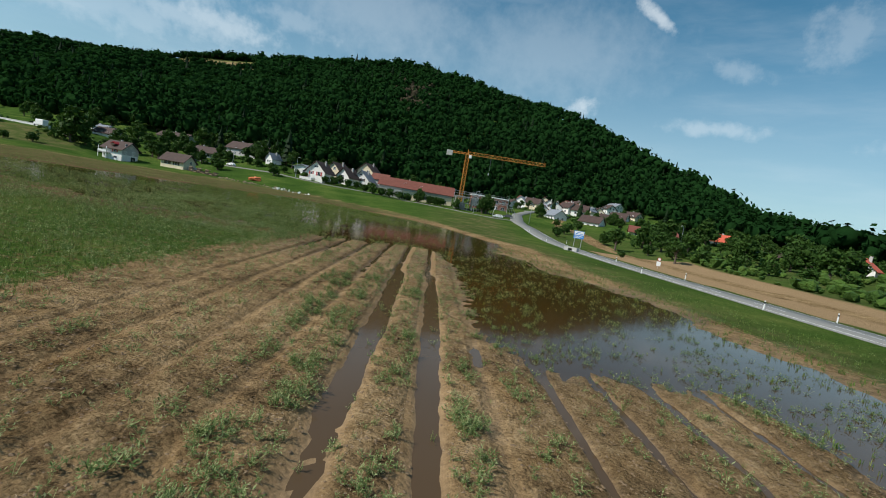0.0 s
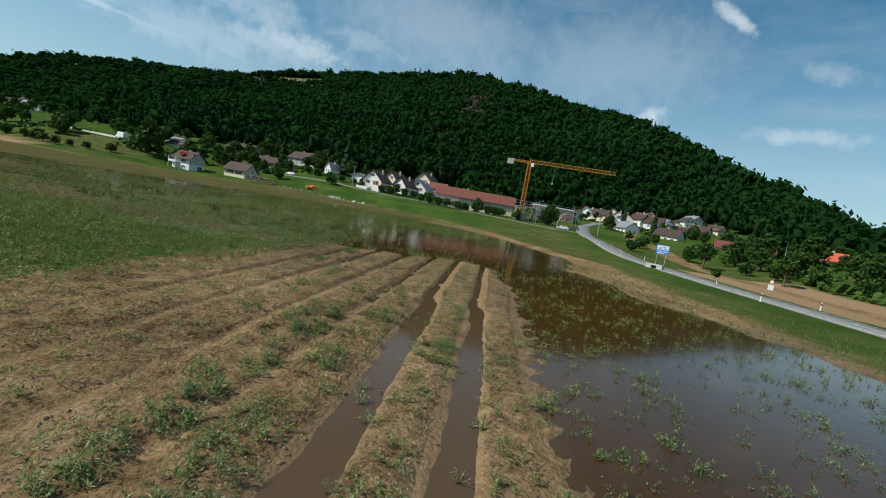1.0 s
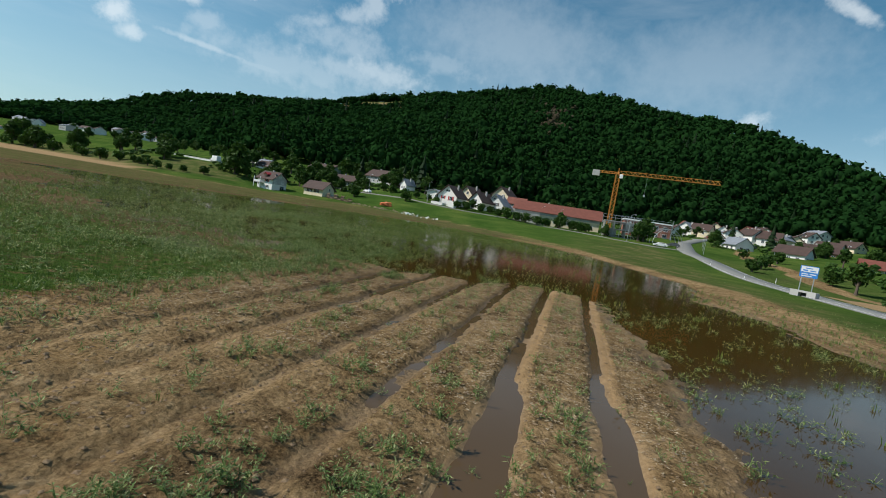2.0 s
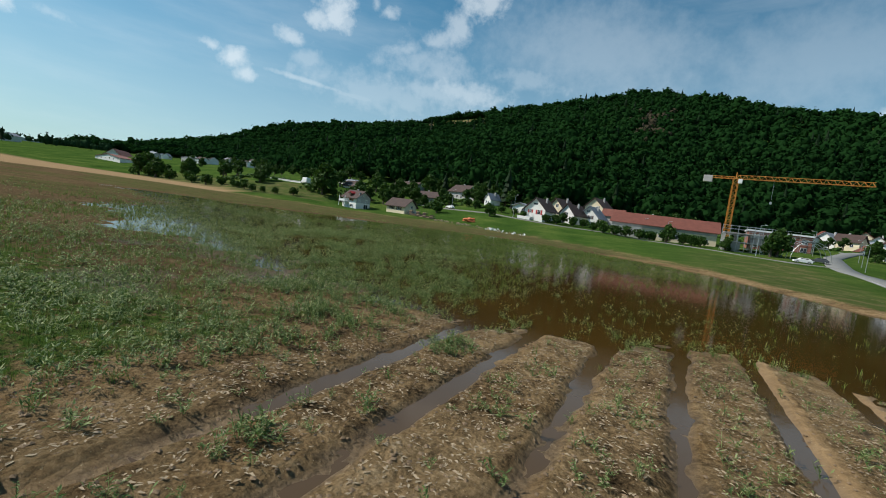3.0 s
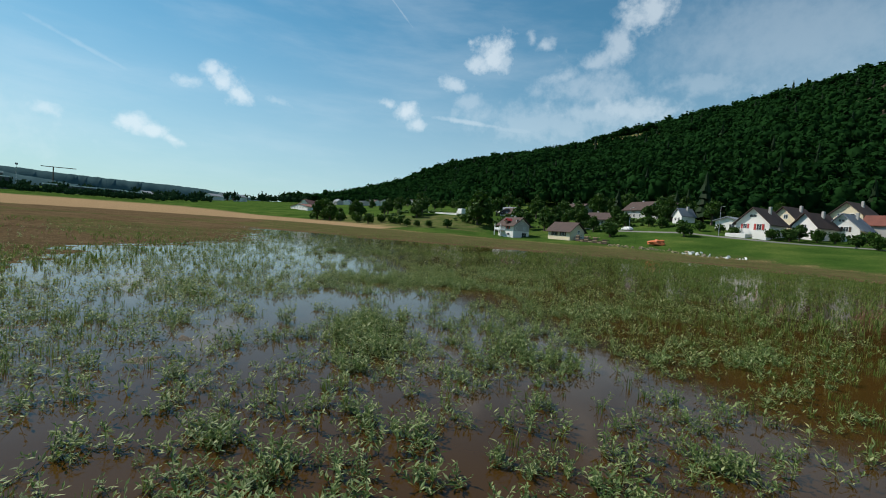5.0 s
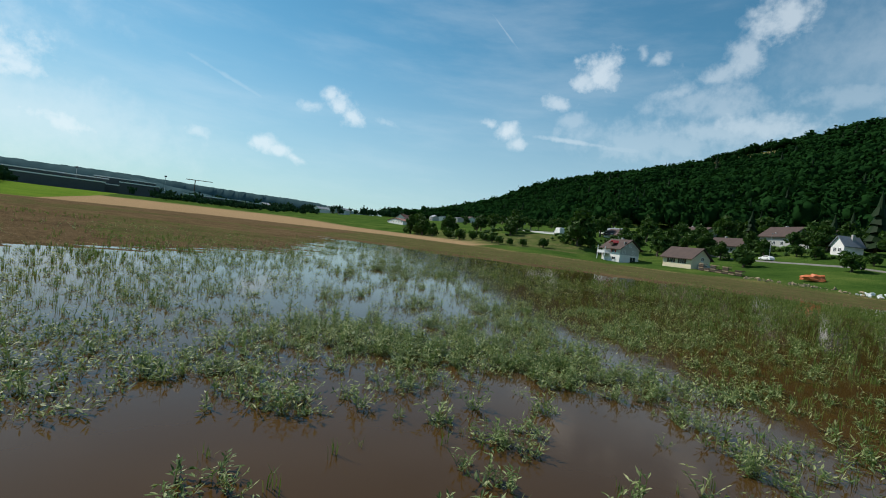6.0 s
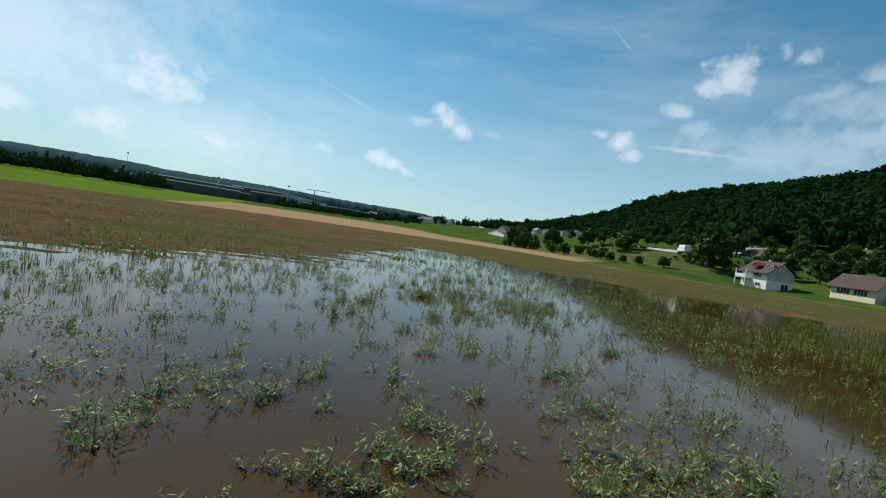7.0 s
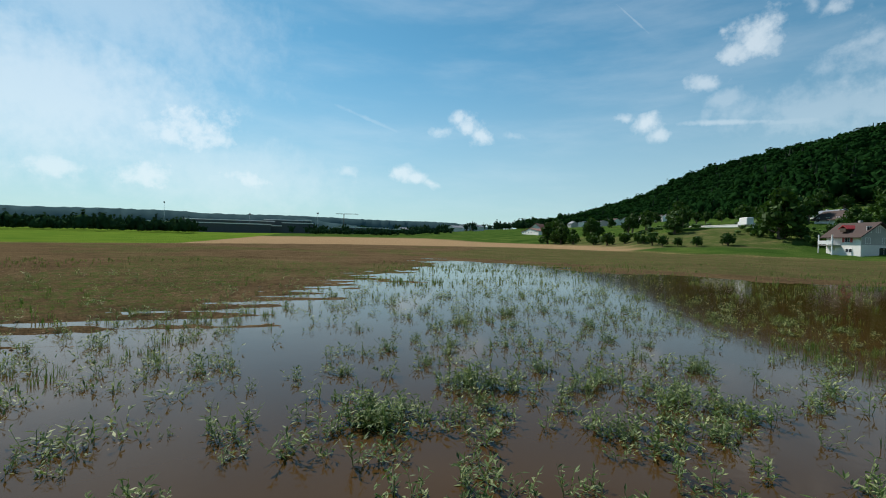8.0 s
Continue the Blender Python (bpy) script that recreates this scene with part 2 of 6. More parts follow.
def field_relief(x, y):
    """Height of the flooded field over the water level."""
    u, v = rows_uv(x, y)
    d = polygon_distance(x, y, LAKE)
    d = d + (fnoise(x, y, 6.0, 3) - 0.5) * 7.0 * sstep(np.abs(u + 4), 6, 16) + (fnoise(x, y, 1.6, 4) - 0.5) * 1.0
    base = np.where(d > 0, 0.030 + 0.009 * np.minimum(d, 30), 0.030 + 0.09 * np.maximum(d, -5))
    base = np.where((d < 0) & (x < -11), np.maximum(base, 0.030 + 0.016 * np.maximum(d, -6)), base)
    bu, bv = bank_uv(x, y)
    shoal = sstep(-bu, 11, 14) * (1 - sstep(-bu, 29, 33)) * (1 - sstep(bv, 41, 48))
    base = base + 0.022 * shoal
    base = base + (fnoise(x, y, 2.2, 8) - 0.5) * (np.where(x < -11, 0.10, 0.07) + 0.09 * shoal)
    wob = (fnoise(v * 0.5, u * 0 + 3.1, 3.0, 11) - 0.5) * 0.16
    rows = sstep(v, -60, -40) * np.where(u > 8, 1.0, 1 - sstep(v, 42, 50)) * (1 - sstep(v, 56, 60)) * sstep(u, -15, -13) * (1 - sstep(u, 17, 19))
    h = np.zeros_like(base)
    for c in RUTS:
        past = sstep(v, 17.5, 20.0)
        width = 0.215 + 0.085 * vnoise(v, v * 0, 2.5, int(c * 10) + 40) + 0.08 * (c < 0)
        width = width * (1.12 - 0.42 * past)
        width = width + 0.11 * (fnoise(v, u * 0 + (u > c), 1.1, int(c * 10) + 55, 2) - 0.5)
        h = h - 0.135 * (1 - sstep(np.abs(u - c - wob - 0.12 + 0.30 * past), width * 0.60, width * 1.5))
    wet = sstep(v, 9, 22)
    for c in RUTS:
        h = h - 0.040 * (1 - sstep(np.abs(u - c - wob), 0.30, 0.95)) * (1 - past)
    for k, c in enumerate(FURROWS):
        width = 0.13 + 0.06 * vnoise(v, v * 0 + k, 2.0, 70 + k) + 0.05 * wet * (c < 1) + 0.17 * (fnoise(v, u * 0 + (u > c), 0.9, 90 + k, 2) - 0.5)
        depth = 0.085 + (0.055 * wet if c > -11 else -0.09 * wet) + (0.01 if c > 1 else 0.0)
        if c > 1:
            depth = (depth + 0.07 * (c > 3)) * (1 - sstep(v, 2.5, 5.0)) + (0.08 * sstep(v, 32, 35) * (1 - sstep(v, 54, 58)) if c > 9 else 0.0)
        else:
            depth = depth * (0.88 + 0.12 * wet)
        h = h - depth * (1 - sstep(np.abs(u - c - wob), width * 0.6, width * 1.7))
    crown = 0.045
    h = h + crown
    clods = ((fnoise(x, y, 0.42, 21, 2) - 0.5) * 0.11 + (vnoise(x, y, 0.24, 27) - 0.5) * 0.06) * (1 - sstep(-d, 4, 10))
    west = 0.04 * np.cos(math.pi * bu) * sstep(-bu, 50, 56) * (1 - sstep(bv, 58, 66))
    return base + west + h * rows + clods * (0.35 + 0.65 * rows * (1 - 0.7 * furrow_mask(u, v)))


def furrow_mask(u, v):
    """One in the bottoms of the furrows and ruts."""
    wob = (fnoise(v * 0.5, u * 0 + 3.1, 3.0, 11) - 0.5) * 0.16
    d = np.min([np.abs(u - c - wob) / (0.58 - 0.28 * sstep(v, 17, 20) if c in RUTS else 0.19) for c in RUTS + FURROWS], 0)
    return (1 - sstep(d, 0.7, 1.35)) * (1 - sstep(v, 42, 50)) * sstep(u, -15, -13)


def height(x, y):
    x, y = np.asarray(x, float), np.asarray(y, float)
    az, r = polar(x, y)
    r0 = np.interp(az, AZ, R0)
    near = 1 - sstep(r, r0 * 0.86, r0 * 1.06)
    return land(x, y) + field_relief(x, y) * near + (1 - near) * (fnoise(x, y, 3.0, 31) - 0.5) * 0.12


def z_at(x, y):
    return float(height(np.array([x], float), np.array([y], float))[0])


# ---------------------------------------------------------------- materials


class Nodes:
    """Short hand for a node material."""

    def __init__(self, name):
        self.mat = bpy.data.materials.new(name)
        self.mat.use_nodes = True
        self.nt = self.mat.node_tree
        self.bsdf = self.nt.nodes["Principled BSDF"]

    def node(self, kind, **props):
        n = self.nt.nodes.new(kind)
        for key, value in props.items():
            n.inputs[key].default_value = value
        return n

    def link(self, a, b):
        self.nt.links.new(a, b)

    def coords(self, which="Object"):
        return self.nt.nodes.new("ShaderNodeTexCoord").outputs[which]

    def noise(self, scale, detail=4.0, rough=0.55, vec=None):
        n = self.node("ShaderNodeTexNoise", Scale=scale, Detail=detail, Roughness=rough)
        self.link(vec or self.coords(), n.inputs["Vector"])
        return n.outputs[0]

    def ramp(self, v, stops):
        n = self.nt.nodes.new("ShaderNodeValToRGB")
        el = n.color_ramp.elements
        while len(el) < len(stops):
            el.new(0.5)
        for e, (p, c) in zip(el, stops):
            e.position, e.color = p, (*c, 1)
        self.link(v, n.inputs[0])
        return n.outputs[0]

    def mix(self, f, a, b, kind="MIX"):
        n = self.nt.nodes.new("ShaderNodeMixRGB")
        n.blend_type = kind
        for i, v in enumerate((f, a, b)):
            if isinstance(v, (int, float)):
                n.inputs[i].default_value = v if i == 0 else (v, v, v, 1)
            elif isinstance(v, tuple):
                n.inputs[i].default_value = (*v, 1)
            else:
                self.link(v, n.inputs[i])
        return n.outputs[0]

    def calc(self, op, a, b=0.0):
        n = self.nt.nodes.new("ShaderNodeMath")
        n.operation = op
        for i, v in enumerate((a, b)):
            if isinstance(v, (int, float)):
                n.inputs[i].default_value = v
            else:
                self.link(v, n.inputs[i])
        return n.outputs[0]

    def attr(self, name):
        n = self.nt.nodes.new("ShaderNodeAttribute")
        n.attribute_name = name
        return n.outputs["Fac"]

    def bump(self, v, strength=0.4, distance=0.02):
        n = self.node("ShaderNodeBump", Strength=strength, Distance=distance)
        self.link(v, n.inputs["Height"])
        self.link(n.outputs[0], self.bsdf.inputs["Normal"])

    def done(self, colour=None, rough=0.8, metal=0.0, spec=None):
        b = self.bsdf.inputs
        if isinstance(colour, tuple):
            b["Base Color"].default_value = (*colour, 1)
        elif colour is not None:
            self.link(colour, b["Base Color"])
        if isinstance(rough, (int, float)):
            b["Roughness"].default_value = rough
        else:
            self.link(rough, b["Roughness"])
        b["Metallic"].default_value = metal
        if spec is not None:
            b["Specular IOR Level"].default_value = spec
        return self.mat


def shade(c, k):
    return tuple(min(1.0, v * k) for v in c)


def plain(name, colour, rough=0.7, metal=0.0, scale=6.0, vary=0.25, bump=0.15):
    """A surface with grain and stains at two scales."""
    n = Nodes(name)
    big, small = n.noise(scale * 0.22, 4), n.noise(scale * 3.0, 5)
    f = n.calc("ADD", n.calc("MULTIPLY", big, 0.6), n.calc("MULTIPLY", small, 0.4))
    col = n.ramp(f, [(0.3, shade(colour, 1 - vary)), (0.7, shade(colour, 1 + vary * 0.6))])
    if bump:
        n.bump(small, bump, 0.01)
    return n.done(col, rough, metal)


def foliage(name, dark, light, extra=None, glow=0.0, grain_scale=0.9, spec=0.2, bump=0.0, mid=0.72, top=0.98, single=0.34):
    """Leaves: colour by the single leaf or crown, with grain; glow is the share of light that comes through."""
    n = Nodes(name)
    geo = n.nt.nodes.new("ShaderNodeNewGeometry")
    per = geo.outputs["Random Per Island"]
    grain = n.noise(grain_scale, 5, 0.7)
    broad = n.noise(0.021, 4, 0.65)
    f = n.calc("ADD", n.calc("MULTIPLY", per, single), n.calc("ADD", n.calc("MULTIPLY", grain, 0.36), n.calc("MULTIPLY", broad, 0.55)))
    stops = [(0.25, dark), (0.85, light)] if extra is None else [(0.25, dark), (mid, light), (top, extra)]
    col = n.ramp(f, stops)
    if bump:
        n.bump(grain, 1.0, bump)
    m = n.done(col, 0.6, 0, spec)
    if glow:
        thin = n.nt.nodes.new("ShaderNodeBsdfTranslucent")
        n.link(n.mix(1.0, col, (1.10, 1.20, 0.70), "MULTIPLY"), thin.inputs[0])
        mix = n.nt.nodes.new("ShaderNodeMixShader")
        mix.inputs[0].default_value = glow
        n.link(n.bsdf.outputs[0], mix.inputs[1])
        n.link(thin.outputs[0], mix.inputs[2])
        n.link(mix.outputs[0], n.nt.nodes["Material Output"].inputs[0])
    return m


def soil_material():
    n = Nodes("field_soil")
    vec = n.coords()
    grass, straw, wet, lime, pale = (n.attr(a) for a in ("grass", "straw", "wet", "lime", "pale"))
    a, b, c = n.noise(0.16, 5, 0.6, vec), n.noise(1.7, 6, 0.65, vec), n.noise(6.0, 8, 0.80, vec)
    grit = n.noise(21.0, 5, 0.7, vec)
    lumps = n.nt.nodes.new("ShaderNodeTexVoronoi")
    lumps.inputs["Scale"].default_value = 9.0
    n.link(n.mix(0.06, vec, n.node("ShaderNodeTexNoise", Scale=6.0).outputs["Color"], "ADD"), lumps.inputs["Vector"])
    lump = n.calc("SUBTRACT", 0.85, lumps.outputs["Distance"])
    f = n.calc("ADD", n.calc("ADD", n.calc("MULTIPLY", a, 0.24), n.calc("MULTIPLY", grit, 0.16)), n.calc("ADD", n.calc("MULTIPLY", b, 0.28), n.calc("MULTIPLY", c, 0.32)))
    mud = n.ramp(f, [(0.405, (0.028, 0.018, 0.010)), (0.46, (0.154, 0.102, 0.052)), (0.53, (0.304, 0.206, 0.106)), (0.61, (0.460, 0.338, 0.196))])
    ochre = n.ramp(n.noise(0.55, 4, 0.6, vec), [(0.52, (0, 0, 0)), (0.68, (1, 1, 1))])
    mud = n.mix(n.calc("MULTIPLY", ochre, 0.30), mud, (0.210, 0.120, 0.045))
    mud = n.mix(n.calc("MULTIPLY", wet, 0.74), mud, (0.064, 0.046, 0.027))
    mud = n.mix(n.calc("MULTIPLY", n.attr("settled"), 0.58), mud, (0.240, 0.156, 0.082))
    crumbs = n.nt.nodes.new("ShaderNodeTexVoronoi")
    crumbs.inputs["Scale"].default_value = 16.0
    n.link(vec, crumbs.inputs["Vector"])
    speck = n.ramp(crumbs.outputs["Distance"], [(0.08, (1, 1, 1)), (0.17, (0, 0, 0))])
    chosen = n.ramp(n.noise(5.0, 2, 0.5, vec), [(0.50, (0, 0, 0)), (0.57, (1, 1, 1))])
    mud = n.mix(n.calc("MULTIPLY", n.mix(1.0, speck, chosen, "MULTIPLY"), n.calc("MULTIPLY", pale, 0.75)), mud, (0.42, 0.35, 0.22))
    green = n.ramp(n.calc("ADD", n.calc("MULTIPLY", n.noise(0.07, 5, 0.65, vec), 0.6), n.calc("MULTIPLY", n.noise(2.2, 6, 0.75, vec), 0.4)),
                   [(0.32, (0.022, 0.050, 0.011)), (0.50, (0.048, 0.092, 0.018)), (0.66, (0.115, 0.145, 0.036))])
    parched = n.ramp(n.noise(0.22, 5, 0.7, vec), [(0.40, (0.066, 0.086, 0.026)), (0.52, (0.100, 0.102, 0.042)), (0.64, (0.200, 0.146, 0.076))])
    green = n.mix(n.calc("MULTIPLY", n.attr("dry"), 0.62), green, parched)
    patch = n.calc("MULTIPLY", grass, 1.0)
    edge = n.ramp(n.calc("ADD", patch, n.calc("MULTIPLY", n.calc("SUBTRACT", n.noise(2.6, 6, 0.7, vec), 0.5), 0.9)), [(0.42, (0, 0, 0)), (0.58, (1, 1, 1))])
    col = n.mix(edge, mud, green)
    corn = n.ramp(n.noise(3.0, 5, 0.7, vec), [(0.3, (0.255, 0.168, 0.088)), (0.7, (0.37, 0.258, 0.148))])
    col = n.mix(straw, col, corn)
    bright = n.ramp(n.noise(0.08, 4, 0.6, vec), [(0.3, (0.072, 0.140, 0.018)), (0.7, (0.130, 0.190, 0.026))])
    col = n.mix(lime, col, bright)
    relief = n.calc("MULTIPLY", n.calc("ADD", n.calc("ADD", n.calc("MULTIPLY", lump, 0.45), n.calc("MULTIPLY", grit, 0.12)), n.calc("ADD", n.calc("MULTIPLY", c, 0.7), b)), n.calc("SUBTRACT", 1.0, n.calc("MULTIPLY", n.attr("settled"), 0.8)))
    n.bump(relief, 1.0, 0.17)
    rough = n.calc("SUBTRACT", 0.95, n.calc("MULTIPLY", wet, 0.35))
    n.link(n.calc("MULTIPLY", n.attr("gloss"), 0.3), n.bsdf.inputs["Specular IOR Level"])
    return n.done(col, rough, 0)


def water_material():
    n = Nodes("muddy_water")
    vec = n.coords()
    col = n.ramp(n.noise(0.10, 4, 0.6, vec), [(0.3, (0.040, 0.0195, 0.0038)), (0.7, (0.062, 0.0308, 0.0070))])
    col = n.mix(n.attr("silt"), col, (0.080, 0.050, 0.025))
    ripple = n.calc("ADD", n.noise(1.3, 3, 0.5, vec), n.calc("MULTIPLY", n.noise(7.0, 2, 0.5, vec), 0.25))
    n.bump(ripple, 0.05, 0.05)
    m = n.done(col, 0.085, 0, 0.40)
    n.bsdf.inputs["IOR"].default_value = 1.33
    return m


SOIL, WATER = soil_material(), water_material()
FOREST = foliage("forest_leaves", (0.0058, 0.0215, 0.0068), (0.0155, 0.0485, 0.0125), (0.044, 0.092, 0.018), 0.22, 0.35, 0.0, 0.5, 0.76, 1.00, 0.22)
CROWN = foliage("tree_leaves", (0.014, 0.038, 0.008), (0.056, 0.112, 0.022), None, 0.25, 0.9, 0.1)
WEED = foliage("weed_leaves", (0.018, 0.044, 0.009), (0.098, 0.162, 0.034), (0.310, 0.345, 0.150), 0.24, 3.0, 0.35, 0.0, 0.77, 1.02, 0.62)
GRASS = foliage("grass_blades", (0.034, 0.078, 0.013), (0.115, 0.180, 0.036), (0.30, 0.29, 0.12), 0.25, 3.0, 0.25, 0.0, 0.74, 0.99, 0.45)
SHRUB = foliage("shrub_leaves", (0.018, 0.046, 0.008), (0.066, 0.125, 0.022), (0.12, 0.17, 0.04), 0.0, 0.8, 0.1, 1.0)
NEEDLES = foliage("fir_needles", (0.004, 0.013, 0.005), (0.014, 0.030, 0.010), None, 0.0, 0.9, 0.05)
DEADLEAF = foliage("dead_leaves", (0.030, 0.028, 0.016), (0.072, 0.056, 0.034), None, 0.0, 0.7, 0.05, 1.2)
# distance haze is mixed into this pale blue-green
HAZY_WOOD = foliage("hazy_forest", (0.034, 0.070, 0.078), (0.066, 0.112, 0.120), None, 0.0, 0.03, 0.0)
# leaves of the distant belt, tinted bluish for the haze before them
HAZY_BELT = foliage("hazy_trees", (0.012, 0.034, 0.016), (0.036, 0.074, 0.034), None, 0.15, 0.5, 0.0, 0.8)
BARK = plain("bark", (0.10, 0.075, 0.055), 0.9)
LANEWAY = plain("worn_lane", (0.17, 0.165, 0.15), 0.9, 0, 3.0, 0.2)
ASPHALT = plain("asphalt", (0.20, 0.20, 0.188), 0.85, 0, 3.0, 0.2)
PLASTER = plain("white_plaster", (0.78, 0.76, 0.72), 0.85, 0, 2.0, 0.10)
CREAM = plain("cream_plaster", (0.70, 0.60, 0.42), 0.85, 0, 2.0, 0.12)
GREYPL = plain("grey_plaster", (0.42, 0.41, 0.39), 0.85, 0, 2.0, 0.15)
BROWNROOF = plain("brown_tiles", (0.062, 0.036, 0.029), 0.85, 0, 3.0, 0.35)
REDROOF = plain("red_tiles", (0.165, 0.050, 0.032), 0.8, 0, 3.0, 0.30)
BRIGHTROOF = plain("new_red_tiles", (0.55, 0.10, 0.05), 0.75, 0, 3.0, 0.2)
GREYROOF = plain("grey_slates", (0.20, 0.22, 0.25), 0.7, 0, 3.0, 0.25)
DARKWOOD = plain("dark_wood", (0.075, 0.048, 0.032), 0.8, 0, 5.0, 0.3)
WOOD = plain("pale_wood", (0.34, 0.25, 0.16), 0.8, 0, 5.0, 0.3)
CONCRETE = plain("concrete", (0.42, 0.41, 0.39), 0.9, 0, 2.0, 0.2)
WHITE = plain("white_paint", (0.80, 0.80, 0.79), 0.5, 0, 4.0, 0.06)
REDPAINT = plain("red_paint", (0.42, 0.035, 0.03), 0.5, 0, 4.0, 0.15)
ORANGE = plain("crane_yellow", (0.56, 0.215, 0.03), 0.5, 0, 4.0, 0.15)
STEEL = plain("galvanised_steel", (0.50, 0.51, 0.52), 0.45, 0.7, 4.0, 0.12)
DARKMETAL = plain("dark_cladding", (0.060, 0.066, 0.075), 0.6, 0.1, 2.0, 0.2)
GLASS = plain("window_glass", (0.035, 0.042, 0.05), 0.08, 0.0, 1.0, 0.2, 0)
RUBBER = plain("tyre_rubber", (0.025, 0.025, 0.026), 0.8)
BRICK = plain("red_brick", (0.30, 0.12, 0.085), 0.85, 0, 4.0, 0.3)
BLUE = plain("sign_blue", (0.03, 0.22, 0.62), 0.45, 0, 4.0, 0.1)
BLACK = plain("black_paint", (0.02, 0.02, 0.02), 0.5)
LITTER = plain("pale_litter", (0.370, 0.285, 0.180), 0.9, 0, 9.0, 0.35)
CLOD = plain("earth_clod", (0.205, 0.136, 0.076), 0.9, 0, 9.0, 0.50)
TARP = plain("orange_tarp", (0.62, 0.16, 0.05), 0.6, 0, 3.0, 0.2)

# ---------------------------------------------------------------- mesh helpers


def mesh_arrays(name, verts, faces, material, smooth=False):
    """One mesh from arrays; faces all of one size."""
    me = bpy.data.meshes.new(name)
    verts, faces = np.asarray(verts, np.float32), np.asarray(faces, np.int32)
    k = faces.shape[1]
    me.vertices.add(len(verts))
    me.vertices.foreach_set("co", verts.ravel())
    me.loops.add(faces.size)
    me.loops.foreach_set("vertex_index", faces.ravel())
    me.polygons.add(len(faces))
    me.polygons.foreach_set("loop_start", np.arange(0, faces.size, k, dtype=np.int32))
    me.polygons.foreach_set("use_smooth", np.full(len(faces), smooth))
    me.update(calc_edges=True)
    me.materials.append(material)
    return me


def link_bm(name, bm, material, smooth=False):
    me = bpy.data.meshes.new(name)
    bm.normal_update()
    bm.to_mesh(me)
    bm.free()
    me.materials.append(material)
    if smooth:
        me.polygons.foreach_set("use_smooth", np.full(len(me.polygons), True))
    return me


def part(name, bm, material, parent, label="", m=None, smooth=False):
    ob = new(name, link_bm(name, bm, material, smooth))
    ob.parent = parent
    if m is not None:
        ob.matrix_basis = m
    return tagged(ob, label)


def thing(name, m, label, category, group="", kind=""):
    ob = new(name)
    ob.empty_display_size = 0.3
    ob.matrix_basis = m
    return tagged(ob, label, category, group, kind)


def box(bm, x0, x1, y0, y1, z0, z1, bevel=0.0):
    vs = [bm.verts.new(p) for p in ((x0, y0, z0), (x1, y0, z0), (x1, y1, z0), (x0, y1, z0), (x0, y0, z1), (x1, y0, z1), (x1, y1, z1), (x0, y1, z1))]
    fs = [bm.faces.new([vs[i] for i in q]) for q in ((3, 2, 1, 0), (4, 5, 6, 7), (0, 1, 5, 4), (1, 2, 6, 5), (2, 3, 7, 6), (3, 0, 4, 7))]
    if bevel:
        edges = list({e for f in fs for e in f.edges})
        bmesh.ops.bevel(bm, geom=edges, offset=bevel, segments=1, affect="EDGES")
    return bm


def boxed(*a, **k):
    return box(bmesh.new(), *a, **k)


def beam(bm, p, q, a, sides=4, b=None):
    """A bar from p to q, of radius a, tapering to b."""
    p, q = Vector(p), Vector(q)
    d = q - p
    t = d.to_track_quat("Z", "Y").to_matrix()
    b = a if b is None else b
    lo, hi = [], []
    for i in range(sides):
        w = 2 * math.pi * (i + 0.5) / sides
        o = Vector((math.cos(w), math.sin(w), 0))
        lo.append(bm.verts.new(p + t @ (o * a)))
        hi.append(bm.verts.new(q + t @ (o * b)))
    for i in range(sides):
        j = (i + 1) % sides
        bm.faces.new((lo[i], lo[j], hi[j], hi[i]))
    bm.faces.new(lo[::-1])
    bm.faces.new(hi)
    return bm


def scatter(name, templates, xyz, scale, turn, pick, material, squash=None, smooth=False):
    """Many copies of small triangle meshes joined into one mesh."""
    vs, fs, base = [], [], 0
    for k, (tv, tf) in enumerate(templates):
        sel = np.nonzero(pick == k)[0]
        if not len(sel):
            continue
        c, s = np.cos(turn[sel])[:, None], np.sin(turn[sel])[:, None]
        sc = scale[sel][:, None]
        sz = sc if squash is None else sc * squash[sel][:, None]
        x, y, z = tv[None, :, 0] * sc, tv[None, :, 1] * sc, tv[None, :, 2] * sz
        out = np.stack([x * c - y * s + xyz[sel, 0:1], x * s + y * c + xyz[sel, 1:2], z + xyz[sel, 2:3]], -1)
        vs.append(out.reshape(-1, 3))
        f = tf[None] + (base + np.arange(len(sel)) * len(tv))[:, None, None]
        fs.append(f.reshape(-1, tf.shape[1]))
        base += len(sel) * len(tv)
    return new(name, mesh_arrays(name, np.concatenate(vs), np.concatenate(fs), material, smooth))


# ---------------------------------------------------------------- ground


def spread(lo, hi, step, far, grow=1.06):
    """Even steps from lo to hi, then growing ones out to far."""
    mid = list(np.arange(lo, hi + 1e-6, step))
    out, s = [], step
    a = lo
    while a > -far:
        s *= grow
        a -= s
        out.append(a)
    left = out[::-1]
    out, s = [], step
    b = hi
    while b < far:
        s *= grow
        b += s
        out.append(b)
    return left + mid + out


LANE = [(57, 170), (47, 170), (34, 176), (18, 190), (0, 197), (-14, 198), (-29, 196), (-44, 202), (-60, 209), (-78, 216), (-104, 228)]


